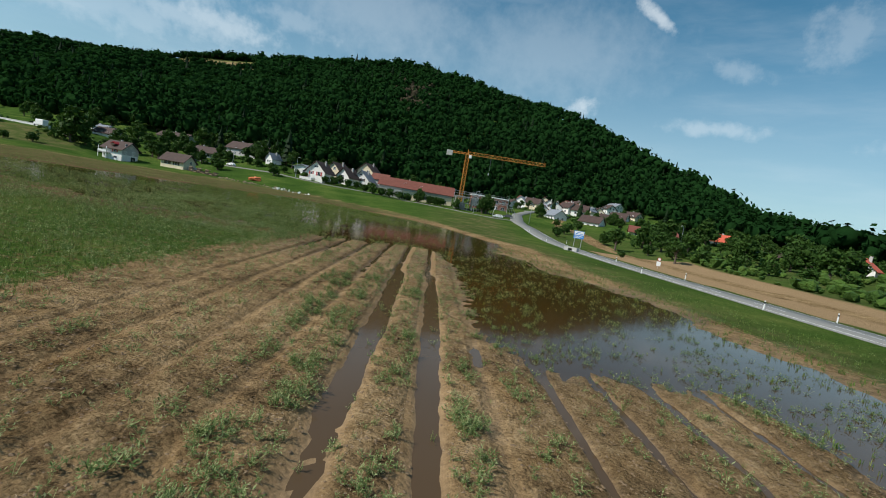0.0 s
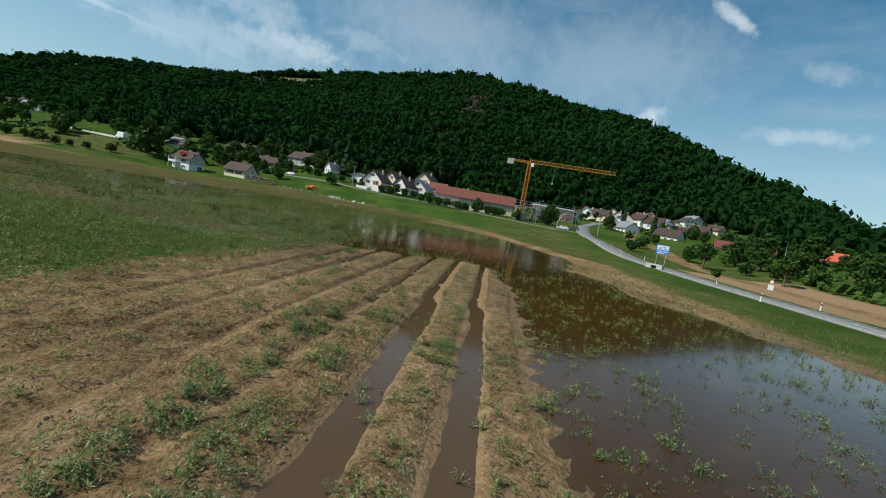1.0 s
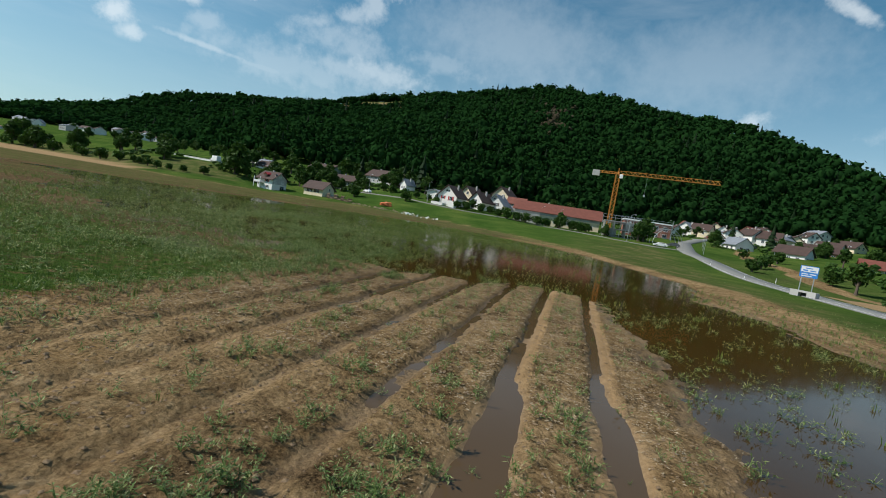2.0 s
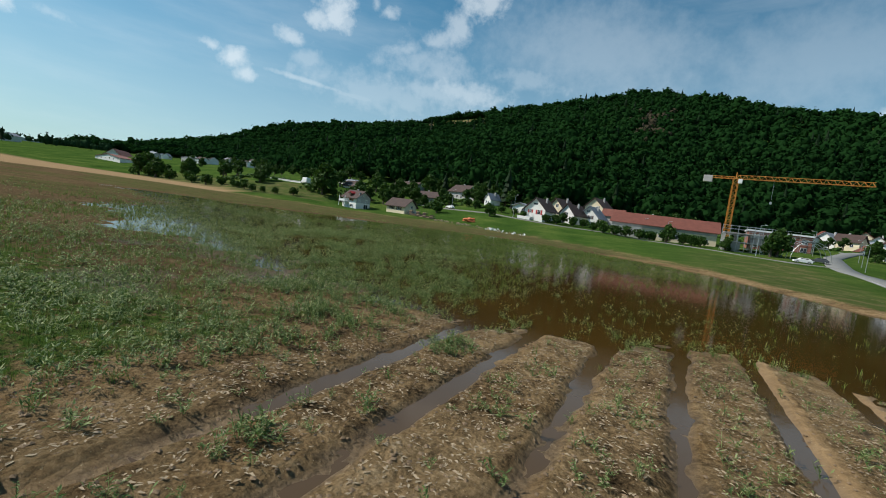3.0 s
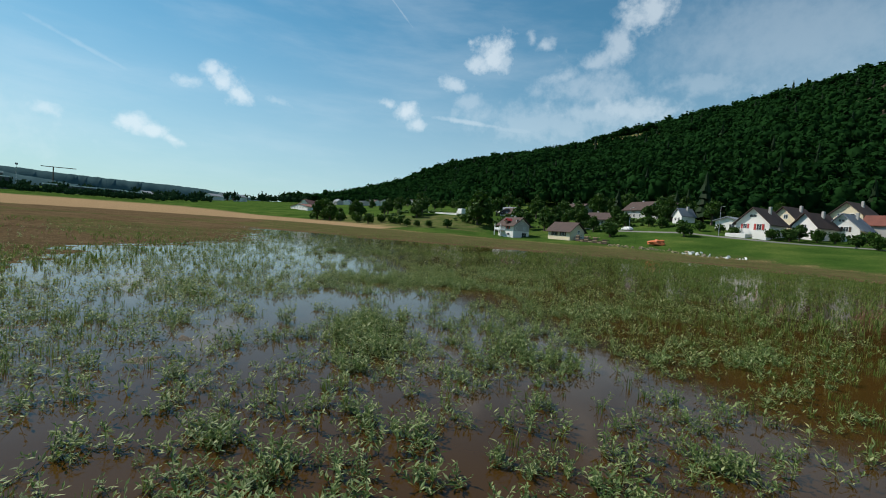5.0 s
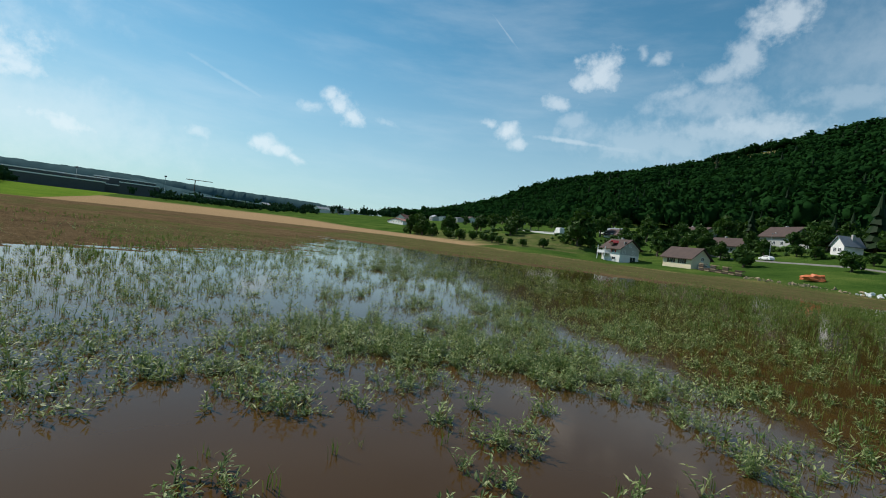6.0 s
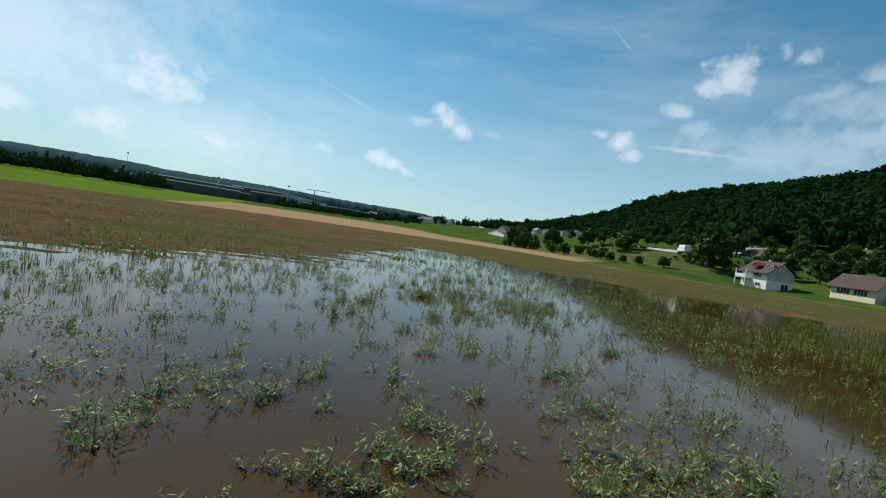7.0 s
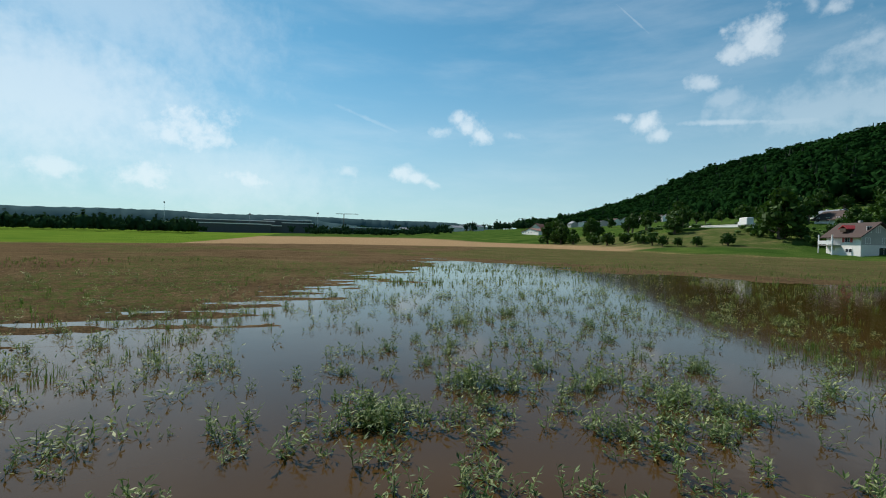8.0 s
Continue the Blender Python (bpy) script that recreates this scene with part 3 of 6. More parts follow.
def build_ground():
    left = np.arange(-78, -17, 0.50)
    us = np.array(spread(-17, 19, 0.15, 3600, 1.075))
    outer, s, a = [], 0.50, -78.0
    while a > -3600:
        s *= 1.075
        a -= s
        outer.append(a)
    us = np.array(outer[::-1] + list(left) + [u for u in us if u >= -17])
    vs = spread(-14, 84, 0.42, 3600, 1.075)
    vs = np.array([v for v in vs if v < -14.2] + list(np.arange(-14, 44, 0.26)) + [v for v in vs if v >= 44])
    U, V = np.meshgrid(us, vs, indexing="ij")
    X, Y = rows_xy(U, V)
    X, Y = X.ravel(), Y.ravel()
    Z = height(X, Y)
    # bed of the road and the lane
    for line, half in ((ROAD, 4.2), (LANE, 2.6)):
        d = line_distance(X, Y, line)
        bed = np.interp(Y, [0, 60, 110, 170], [0.28, 0.28, 0.32, 1.2]) if half > 4 else Z
        k = 1 - sstep(d, half, half + 4.5)
        if half > 4:
            Z = np.where(d < half + 4.5, Z * (1 - k) + np.maximum(bed, land(X, Y) + 0.1) * k, Z)
    nu, nv = len(us), len(vs)
    idx = np.arange(nu * nv).reshape(nu, nv)
    F = np.stack([idx[:-1, :-1], idx[1:, :-1], idx[1:, 1:], idx[:-1, 1:]], -1).reshape(-1, 4)
    me = mesh_arrays("ground", np.stack([X, Y, Z], -1), F, SOIL, True)
    az, r = polar(X, Y)
    r0 = np.interp(az, AZ, R0)
    d = polygon_distance(X, Y, LAKE)
    road = line_distance(X, Y, ROAD)
    u, v = U.ravel(), V.ravel()
    east = (X > 38.9 + 0.09 * np.maximum(Y - 25, 0))
    grass = sstep(r, r0 * np.where(az > 2, 0.84, 0.97), r0 * np.where(az > 2, 1.22, 1.08)) * ((az > -58) & (az < 180))
    verge = (1 - sstep(road, 9, 21)) * (Y < 170)
    grass = np.maximum(grass, verge * ~east)
    leftgrass = 0.535 * sstep(-u, 12.3, 14.2) * (1 - sstep(v, 40, 47)) * sstep(X, -62, -50) * (1.06 - 0.20 * sstep(v, 24, 31)) * (0.80 + 0.20 * sstep(d, 1, 7))
    grass = np.maximum(grass, leftgrass)
    grass = np.maximum(grass, (r < r0) * sstep(-X, 44, 60) * 0.47 * sstep(fnoise(X * 0.5, Y, 14, 61), 0.40, 0.60))
    r1 = np.interp(az, AZ, R1)
    grass = np.maximum(grass, (az > -89) * (az < -56) * sstep(r, r1 * 0.93, r1 * 0.98))
    end = r1 * np.interp(az, [-80, -70, -61], [1.20, 1.17, 1.0])
    straw = sstep(az, -88.5, -86.5) * (az < -46) * sstep(r, r0 * 0.98, r0 * 1.02) * (1 - sstep(r, end * 0.93, end * 0.99))
    lime = (az <= -87) * sstep(r, r0 * 0.98, r0 * 1.05)
    shore = 0.50 * sstep(d, 1.0, 5.0) * (r < r0 * 1.03) * (az > -60) * (az < 14) * (Y > 60)
    grass = np.maximum(grass, shore)
    strips = east * (((road > 6.0) & (road < 16)) | ((road > 22) & (road < 33))) * (Y < 92) * (r < 130)
    dark = east * (road >= 16) * (road <= 22)
    cut = (np.abs(az + 20.6) < 4.4) * (np.abs((r - np.interp(az, AZ, RF)) / (np.interp(az, RIDGE_AZ, RIDGE_R) - np.interp(az, AZ, RF)) - 0.85) < 0.11)
    straw = np.maximum(np.maximum(straw, strips * 1.0), cut * 0.9)
    grass = np.where(strips > 0, 0, np.where(dark, 0.35, grass))
    grass = np.where(az <= -87, grass * (1 - lime), grass)
    wet = np.clip(1 - (Z - 0.0) / 0.065, 0, 1) * (r < r0) * (1 - sstep(u, -14, -12) * (0.15 + 0.60 * (1 - sstep(v, 12, 22))))
    dry = sstep(az, 4, 22) * (1 - sstep(r, 130, 170)) * np.where(east, 0.45, 0.15 + 0.85 * sstep(road, 6, 15))
    dry = np.maximum(dry, 0.7 * np.maximum(shore > 0.05, 0.35 * (leftgrass > 0.1) * sstep(Y, 16, 28)))
    dry = np.maximum(dry, 0.35 * sstep(-X, 40, 52) * (r < r0))
    dry = np.maximum(dry, 1.0 * (az > -54) * (az < -36) * (r > r1 * 0.97) * (r < r1 + 34))
    settled = furrow_mask(u, v) * np.where(np.min([np.abs(u - c) for c in RUTS], 0) < 0.9, 1.0, 0.42)
    wet = np.maximum(wet, 0.30 * furrow_mask(u, v) * sstep(v, 12, 20))
    wet = np.maximum(wet, 0.20 * sstep(v, 17, 24) * sstep(u, -15, -13) * (r < r0) * (X < 20))
    wet = np.maximum(wet, 0.34 * sstep(u, 2.0, 4.0) * (1 - sstep(v, 6, 12)) * (X < 24))
    wet = np.maximum(wet, 0.40 * sstep(-u, 8.0, 10.5) * sstep(v, 15, 20) * (r < r0) * (X < 20))
    wet = np.maximum(wet, 0.92 * (r < r0) * sstep(-u, 12, 20))
    gloss = np.clip(1 - Z / 0.06, 0, 1) * (np.abs(X) < 26) * (Y < 52)
    pale = (0.6 + 0.4 * sstep(v, 14, 20)) * sstep(u, -14, -10) * (1 - sstep(np.abs(v - 15), 24, 32))
    for key, val in (("grass", grass), ("straw", straw), ("lime", lime), ("wet", wet), ("pale", pale), ("gloss", gloss), ("dry", dry), ("settled", settled)):
        at = me.attributes.new(key, "FLOAT", "POINT")
        at.data.foreach_set("value", np.ascontiguousarray(val, np.float32).ravel())
    return tagged(new("ground", me), "brown flooded field soil rising to green banks and wooded hill", "ground", kind="structure")


ground = build_ground()


def build_water():
    xs = np.array(list(np.arange(-125, -18, 3.0)) + list(np.arange(-18, 12, 0.5)) + list(np.arange(12, 46, 3.0)))
    ys = np.array(list(np.arange(-30, 44, 1.0)) + list(np.arange(44, 166, 5.0)))
    Xw, Yw = np.meshgrid(xs, ys, indexing="ij")
    idx = np.arange(Xw.size).reshape(Xw.shape)
    F = np.stack([idx[:-1, :-1], idx[1:, :-1], idx[1:, 1:], idx[:-1, 1:]], -1).reshape(-1, 4)
    me = mesh_arrays("water", np.stack([Xw.ravel(), Yw.ravel(), 0 * Xw.ravel()], -1), F, WATER, True)
    u, v = rows_uv(Xw.ravel(), Yw.ravel())
    d = polygon_distance(Xw.ravel(), Yw.ravel(), LAKE)
    silt = sstep(u, -15, -12) * (1 - sstep(v, 30, 38)) * sstep(d, -1.2, 0.6)
    silt = np.maximum(silt, np.maximum(0.14 * sstep(-u, 24, 30), 0.24 * sstep(-u, 36, 46)) * (1 - sstep(v, 62, 80)))
    me.attributes.new("silt", "FLOAT", "POINT").data.foreach_set("value", np.ascontiguousarray(silt, np.float32))
    return tagged(new("water", me), "still muddy brown flood water mirroring sky and hill", "water", kind="structure")


build_water()

# ---------------------------------------------------------------- woods


def ico(sub):
    bm = bmesh.new()
    bmesh.ops.create_icosphere(bm, subdivisions=sub, radius=1.0)
    v = np.array([p.co[:] for p in bm.verts])
    f = np.array([[q.index for q in t.verts] for t in bm.faces])
    bm.free()
    return v, f


def crowns(sub, count, seed):
    """Uneven broadleaf crowns of radius about one, standing on z = 0."""
    rng = np.random.default_rng(seed)
    v0, f0 = ico(sub)
    out = []
    for _ in range(count):
        v = v0.copy()
        lobes = rng.normal(size=(9, 3))
        lobes /= np.linalg.norm(lobes, axis=1)[:, None]
        lobes[:, 2] = np.abs(lobes[:, 2]) * 0.8
        k = np.max(np.clip((v @ lobes.T - 0.55) / 0.45, 0, 1) ** 0.8, 1)
        v *= (0.66 + 0.42 * k + rng.normal(0, 0.15, len(v)))[:, None]
        v[:, 2] = np.where(v[:, 2] < 0, v[:, 2] * 0.7, v[:, 2] * rng.uniform(0.95, 1.3))
        v[:, 2] += 0.7
        out.append((v, f0))
    return out


def firs(count, seed):
    rng = np.random.default_rng(seed)
    out = []
    for _ in range(count):
        vs, fs = [], []
        tiers, n = 6, 9
        for t in range(tiers):
            z0, z1, rad = 0.4 + t * 0.62, 1.5 + t * 0.66, 0.95 * (1 - t / (tiers + 0.6))
            base = len(vs)
            vs.append((0, 0, z1))
            for i in range(n):
                w = 2 * math.pi * i / n + t
                q = rad * rng.uniform(0.65, 1.15)
                vs.append((q * math.cos(w), q * math.sin(w), z0 + rng.uniform(-0.15, 0.1)))
            fs += [(base, base + 1 + i, base + 1 + (i + 1) % n) for i in range(n)]
        out.append((np.array(vs, float), np.array(fs)))
    return out


def leafy(templates, count, size, seed):
    """The crowns with many loose tufts of leaves standing out of their skin."""
    rng = np.random.default_rng(seed)
    out = []
    for v, f in templates:
        vs, fs = [v * (0.80, 0.80, 0.84)], [f]
        n = len(v)
        at = v[rng.integers(0, len(v), count)] * rng.uniform(0.80, 1.06, (count, 1))
        at = at[at[:, 2] > 0.15]
        a = rng.normal(size=(len(at), 3))
        a /= np.linalg.norm(a, axis=1)[:, None]
        outward = at - (0, 0, 0.6)
        outward /= np.linalg.norm(outward, axis=1)[:, None]
        outward += rng.normal(0, 0.20, a.shape)
        b = np.cross(a, outward)
        b /= np.linalg.norm(b, axis=1)[:, None] + 1e-6
        a = np.cross(outward, b)
        a /= np.linalg.norm(a, axis=1)[:, None] + 1e-6
        s = size * rng.uniform(0.6, 1.4, (len(at), 1))
        q = np.stack([at - a * s, at + b * s * 0.7, at + a * s, at - b * s * 0.7], 1).reshape(-1, 3)
        k = n + 4 * np.arange(len(at))[:, None]
        vs.append(q)
        fs += [k + (0, 1, 2), k + (0, 2, 3)]
        out.append((np.concatenate(vs), np.concatenate(fs)))
    return out


def build_forest():
    rng = np.random.default_rng(4)
    pts = []
    # bands of trees, one to a jittered cell
    for r_lo, r_hi, gap in ((190, 460, 5.6), (460, 760, 6.3), (760, 1100, 8.0), (1100, 2000, 13.0)):
        g = np.arange(-r_hi, r_hi, gap)
        gx, gy = np.meshgrid(g, np.arange(-40, r_hi, gap), indexing="ij")
        x = CX + gx.ravel() + rng.uniform(-0.42, 0.42, gx.size) * gap
        y = CY + gy.ravel() + rng.uniform(-0.42, 0.42, gx.size) * gap
        az, r = polar(x, y)
        rf, rr = np.interp(az, AZ, RF), np.interp(az, RIDGE_AZ, RIDGE_R)
        t = (r - rf) / (rr - rf)
        ok = (r >= r_lo) & (r < r_hi) & (t > 0) & (t < 1.06) & (az > -60) & (az < 68)
        pts.append(np.stack([x[ok], y[ok], r[ok], np.full(ok.sum(), gap), t[ok]], -1))
    p = np.concatenate(pts)
    az = np.degrees(np.arctan2(p[:, 0] - CX, p[:, 1] - CY))
    clear = (np.abs(az + 20.6) < 4.4) & (np.abs(p[:, 4] - 0.85) < 0.11)
    p, az = p[~clear], az[~clear]
    dead = rng.uniform(size=len(p)) < 0.62 * np.exp(-(np.hypot((az - 2.4) * 9, (p[:, 4] - 0.62) * 120) / 15) ** 2)
    z = height(p[:, 0], p[:, 1])
    n = len(p)
    near = p[:, 2] < 460
    sc = p[:, 3] * rng.uniform(0.52, 1.15, n) * (0.8 + 0.45 * fnoise(p[:, 0], p[:, 1], 60, 77))
    fir = rng.uniform(size=n) < 0.022
    xyz = np.stack([p[:, 0], p[:, 1], z + sc * rng.uniform(0.0, 0.75, n)], -1)
    squash = rng.uniform(0.95, 1.35, n) * np.clip(520 / p[:, 2], 0.65, 1.0)
    turn = rng.uniform(0, 6.28, n)
    small = crowns(1, 14, 2)
    pick = np.where(near, rng.integers(0, 7, n), 7 + rng.integers(0, 14, n))
    live = ~fir & ~dead
    ob = scatter("forest", leafy(crowns(1, 7, 1), 62, 0.25, 5) + leafy(small, 22, 0.30, 6), xyz[live], sc[live], turn[live], pick[live], FOREST, squash[live], True)
    tagged(ob, "dense dark green broadleaf forest covering the whole hillside", "forest", kind="stuff")
    s = fir
    xyz2 = np.stack([p[s, 0], p[s, 1], z[s]], -1)
    ob = scatter("conifer_wood", firs(5, 3), xyz2, np.clip(sc[s] * 0.6, 2.6, 4.6), turn[s], rng.integers(0, 5, s.sum()), NEEDLES)
    tagged(ob, "scattered dark conifers standing among the hillside forest", "forest", kind="stuff")
    s = dead & ~fir
    ob = scatter("withered_trees", leafy(small, 16, 0.30, 8), xyz[s], sc[s], turn[s], rng.integers(0, 12, s.sum()), DEADLEAF, squash[s])
    tagged(ob, "patch of brown withered trees high on the hillside", "forest", kind="stuff")
    return n


print("trees", build_forest())

# ---------------------------------------------------------------- plants of the field


def leaf(rng, base, out, length, width, lift):
    """Four corners of one folded leaf that starts at base and points along out."""
    d = Vector((out[0], out[1], lift)).normalized()
    side = d.cross(Vector((0, 0, 1)))
    side = side.normalized() if side.length > 1e-3 else Vector((1, 0, 0))
    up = side.cross(d)
    mid = Vector(base) + d * length * 0.45
    return [Vector(base), mid + side * width - up * width * 0.35, Vector(base) + d * length - Vector((0, 0, length * rng.uniform(0.05, 0.4))), mid - side * width - up * width * 0.35]


def weed_template(seed, stems, leaves, size):
    rng = np.random.default_rng(seed)
    vs, fs = [], []

    def put(q):
        fs.append(tuple(range(len(vs), len(vs) + 4)))
        vs.extend([tuple(p) for p in q])

    for s in range(stems):
        w = rng.uniform(0, 6.283)
        lean = rng.uniform(0.15, 0.85)
        top = Vector((math.cos(w) * lean * 0.34, math.sin(w) * lean * 0.34, 0.33 * rng.uniform(0.5, 1.1) * (1.15 - 0.5 * lean)))
        a = Vector((rng.uniform(-0.03, 0.03), rng.uniform(-0.03, 0.03), -0.03))
        thick = Vector((-math.sin(w), math.cos(w), 0)) * 0.005
        put([a - thick, a + thick, top + thick * 0.5, top - thick * 0.5])
        for k in range(leaves):
            t = rng.uniform(0.25, 1.0)
            p = a.lerp(top, t)
            v = rng.uniform(0, 6.283)
            put(leaf(rng, p, (math.cos(v), math.sin(v)), size * rng.uniform(0.7, 1.3), size * rng.uniform(0.10, 0.165), rng.uniform(0.1, 1.4)))
    return np.array(vs, float), np.array(fs)


def grass_template(seed, blades, tall, wide):
    rng = np.random.default_rng(seed)
    vs, fs = [], []
    for k in range(blades):
        w, lean, h = rng.uniform(0, 6.283), rng.uniform(0.05, 0.55), tall * rng.uniform(0.6, 1.15)
        c, s = math.cos(w), math.sin(w)
        x, y = rng.normal(0, 0.05, 2)
        a, b = np.array([-s, c, 0]) * wide, np.array([c, s, 0])
        base, mid = np.array([x, y, -0.03]), np.array([x, y, h * 0.6]) + b * lean * h * 0.35
        tip = np.array([x, y, h * (1 - 0.35 * lean)]) + b * lean * h
        n = len(vs)
        vs += [base - a, base + a, mid + a * 0.8, tip, mid - a * 0.8]
        fs += [(n, n + 1, n + 2), (n, n + 2, n + 4), (n + 4, n + 2, n + 3)]
    return np.array(vs, float), np.array(fs)


NEARLINE = [(-2, -14), (0, 5), (-3, 20), (-7, 31), (-16, 46), (-25, 55), (-40, 64), (-52, 70)]
# thick clumps: x, y, long half axis, short half axis, heading of the long one, strength
ROW_CLUMPS = [(-4.75, 4.4, 1.4, 0.36, 0, 10), (-4.65, 7.0, 1.0, 0.32, 0, 9), (-4.6, 10.3, 0.9, 0.42, 0, 11), (-4.7, 12.6, 0.5, 0.3, 0, 7), (-4.6, 15.1, 0.6, 0.25, 0, 6), (-4.7, 2.0, 1.0, 0.32, 0, 8),
              (-4.5, -0.2, 1.0, 0.36, 0, 8), (-3.1, -3.2, 0.9, 0.42, 0, 9), (-3.9, -5.3, 0.6, 0.3, 0, 8), (-5.0, -6.4, 0.6, 0.5, 0, 10), (1.15, -3.2, 1.0, 0.40, 0, 12), (1.2, -5.4, 0.8, 0.36, 0, 9),
              (-0.8, -4.3, 0.35, 0.45, 0, 8), (-3.4, 7.7, 0.5, 0.3, 0, 5), (-8.3, 2.3, 0.5, 0.25, 0, 4), (11.2, 0.5, 2.2, 0.5, -14, 12), (2.3, 14.3, 0.35, 0.6, 0, 8), (-9.75, 29.4, 0.9, 0.5, 0, 9),
              (-9.7, 23.2, 0.7, 0.4, 0, 7), (-9.7, 20.7, 0.6, 0.4, 0, 6), (-7.8, 21.0, 0.5, 0.3, 0, 6), (-7.2, 22.5, 0.35, 0.3, 0, 5), (-3.5, 27.0, 0.4, 0.4, 0, 6), (-1.0, 28.1, 0.4, 0.3, 0, 5), (-11.8, 14.5, 0.6, 0.4, 0, 6)]
CLUMPS = [(*rows_xy(u, v), a, b, h + math.degrees(ROW_ANGLE), k) for u, v, a, b, h, k in ROW_CLUMPS]
CLUMPS += [(-13.2, 33.2, 2.2, 0.9, 40, 10), (-10.5, 30.6, 1.4, 0.7, 0, 9), (-16.2, 27.0, 5.0, 1.4, 80, 9), (-9.6, 27.5, 1.2, 0.5, 30, 8), (-21.2, 48.6, 2.6, 1.0, -50, 11),
          (-18.0, 50.6, 2.2, 0.9, -40, 8), (-19.8, 57.5, 2.6, 1.6, 20, 7), (-14.5, 55.0, 3.0, 1.6, 30, 6), (-29.0, 56.6, 1.2, 4.2, -38, 11), (-26.2, 59.2, 3.5, 1.3, 40, 9),
          (-31.0, 68.6, 2.6, 1.0, 60, 4), (-33.0, 65.0, 1.0, 0.6, 40, 2), (-30.4, 47.8, 5.5, 0.7, 95, 6), (-46.3, 65.2, 1.0, 0.6, 30, 9), (-45.8, 70.2, 1.5, 0.7, 70, 9),
          (-22.2, 58.8, 1.6, 0.9, 30, 6), (-47.3, 67.2, 0.7, 0.5, 0, 8), (-43.6, 65.9, 0.5, 0.5, 0, 7), (-44.4, 69.0, 0.9, 0.6, 0, 7), (-43.0, 67.7, 0.6, 0.5, 0, 6), (-38.3, 63.2, 0.6, 0.4, 0, 4)]


def clump_density(x, y):
    d = np.zeros_like(x)
    for cx, cy, a, b, h, k in CLUMPS:
        c, s = math.cos(radians(h)), math.sin(radians(h))
        p, q = ((x - cx) * s + (y - cy) * c) / a, ((x - cx) * c - (y - cy) * s) / b
        d = np.maximum(d, k * np.exp(-(p * p + q * q) ** 1.5))
    return d


def ridge_weight(u):
    d = np.min([np.abs(u - c) for c in RUTS + FURROWS], 0)
    return sstep(d, 0.30, 0.62)


def plant_field():
    rng = np.random.default_rng(12)
    n = 420000
    x, y = rng.uniform(-75, 32, n), rng.uniform(-14, 92, n)
    per = (107 * 106) / n
    u, v = rows_uv(x, y)
    bu, bv = bank_uv(x, y)
    z = field_relief(x, y)
    lake = polygon_distance(x, y, LAKE)
    near = line_distance(x, y, NEARLINE)
    rough = fnoise(x, y, 3.2, 90)
    rows = (u > -12.4) & (u < 17) & (v < 37)
    left = (u <= -12.4) & (y < 36) & (x > -60)
    patchy = sstep(fnoise(x, y, 1.5, 93), 0.50, 0.72)
    tufty = sstep(fnoise(x, y, 0.85, 94, 2), 0.50, 0.64)
    strip = 0.75 + (2.6 * np.exp(-((u + 4.7) / 0.26) ** 2) + 0.9 * np.exp(-((u + 3.3) / 0.40) ** 2)) * (1 - sstep(v, 13, 19)) + 0.6 * np.exp(-((u + 0.9) / 0.4) ** 2)
    strip = strip * (1 - 0.55 * sstep(v, 15, 21) * sstep(u, -12.0, -11))
    dens = np.where(rows, (2.4 + 6.5 * patchy + 9.0 * tufty) * ridge_weight(u) * strip * (lake > -3.0) + 0.3, 0)
    dens = np.where(rows & (lake < 0.3) & (u > 1.5), 0.25 + 8.0 * sstep(fnoise(x, y, 0.9, 95, 2), 0.60, 0.70) + 0.6 * patchy * sstep(v, 12, 17), dens)
    dens = np.where(left, 3.0 + 8.5 * sstep(rough, 0.38, 0.60), dens)
    shallows = (~rows) & (~left) & (lake > -9) & (lake < 8) & (y > 28) & (x > -46) & (x < 5)
    dens = np.where(shallows, 2.0 + 7.5 * sstep(rough, 0.36, 0.62), dens)
    bed = sstep(fnoise(x, y, 2.0, 97), 0.50, 0.66)
    dens = np.where((~rows) & (~left) & (~shallows), 0.30 + 2.0 * bed, dens)
    dens = np.where((~rows) & (~left) & (~shallows) & (x > -37) & (x < -12) & (y > 44) & (y < 80), 1.0 + 6.0 * bed, dens)
    dens = np.where((x < -34) & (near < 14) & (lake < 0), 0.8 + 2.6 * bed, dens)
    dens = np.where((x > -5.5) & (y > 38) & (y < 75) & (lake < -2), dens * 0.22, dens)
    dens = np.where((x < -46) & (lake > 1), 0.5 * dens, dens)
    bushy = sstep(fnoise(x, y, 1.2, 98, 2), 0.40, 0.60)
    shoal = (bu < -11.5) & (bu > -31) & (bv > 24) & (bv < 44) & (x < -8.5)
    dens = np.where(shoal, 3.6 + 11.0 * bushy, dens)
    dens = np.where((bu < -31.6) & (bu > -37) & (bv > 38) & (bv < 72), 1.4 + 11.0 * bushy, dens)
    dens = np.where((bu < -22) & (bu > -27.6) & (bv > 41) & (bv < 74), 0.6 + 7.0 * bushy, dens)
    dens = np.where((bu <= -27.6) & (bu >= -31.6) & (bv > 43.5) & (bv < 56), 0.05, dens)
    dens = np.where((bu < -37) & (bu > -50) & (bv > 30) & (bv < 49), 2.0 + 7.0 * bushy, dens)
    dens = np.where((bu < -5) & (bu > -34) & (bv > 72) & (bv < 95), 1.2 + 4.0 * bed, dens)
    dens = np.where((bu < -33.2) & (bu > -36.4) & (bv > 43) & (bv < 67), 7.0 + 12.0 * bushy, dens)
    dens = np.where((bu < -37.7) & (bu > -39.4) & (bv > 58.5) & (bv < 80), 7.0 + 9.0 * bushy, dens)
    dens = np.where((bu < -23.6) & (bu > -26.6) & (bv > 49) & (bv < 66), 3.0 + 11.0 * bushy, dens)
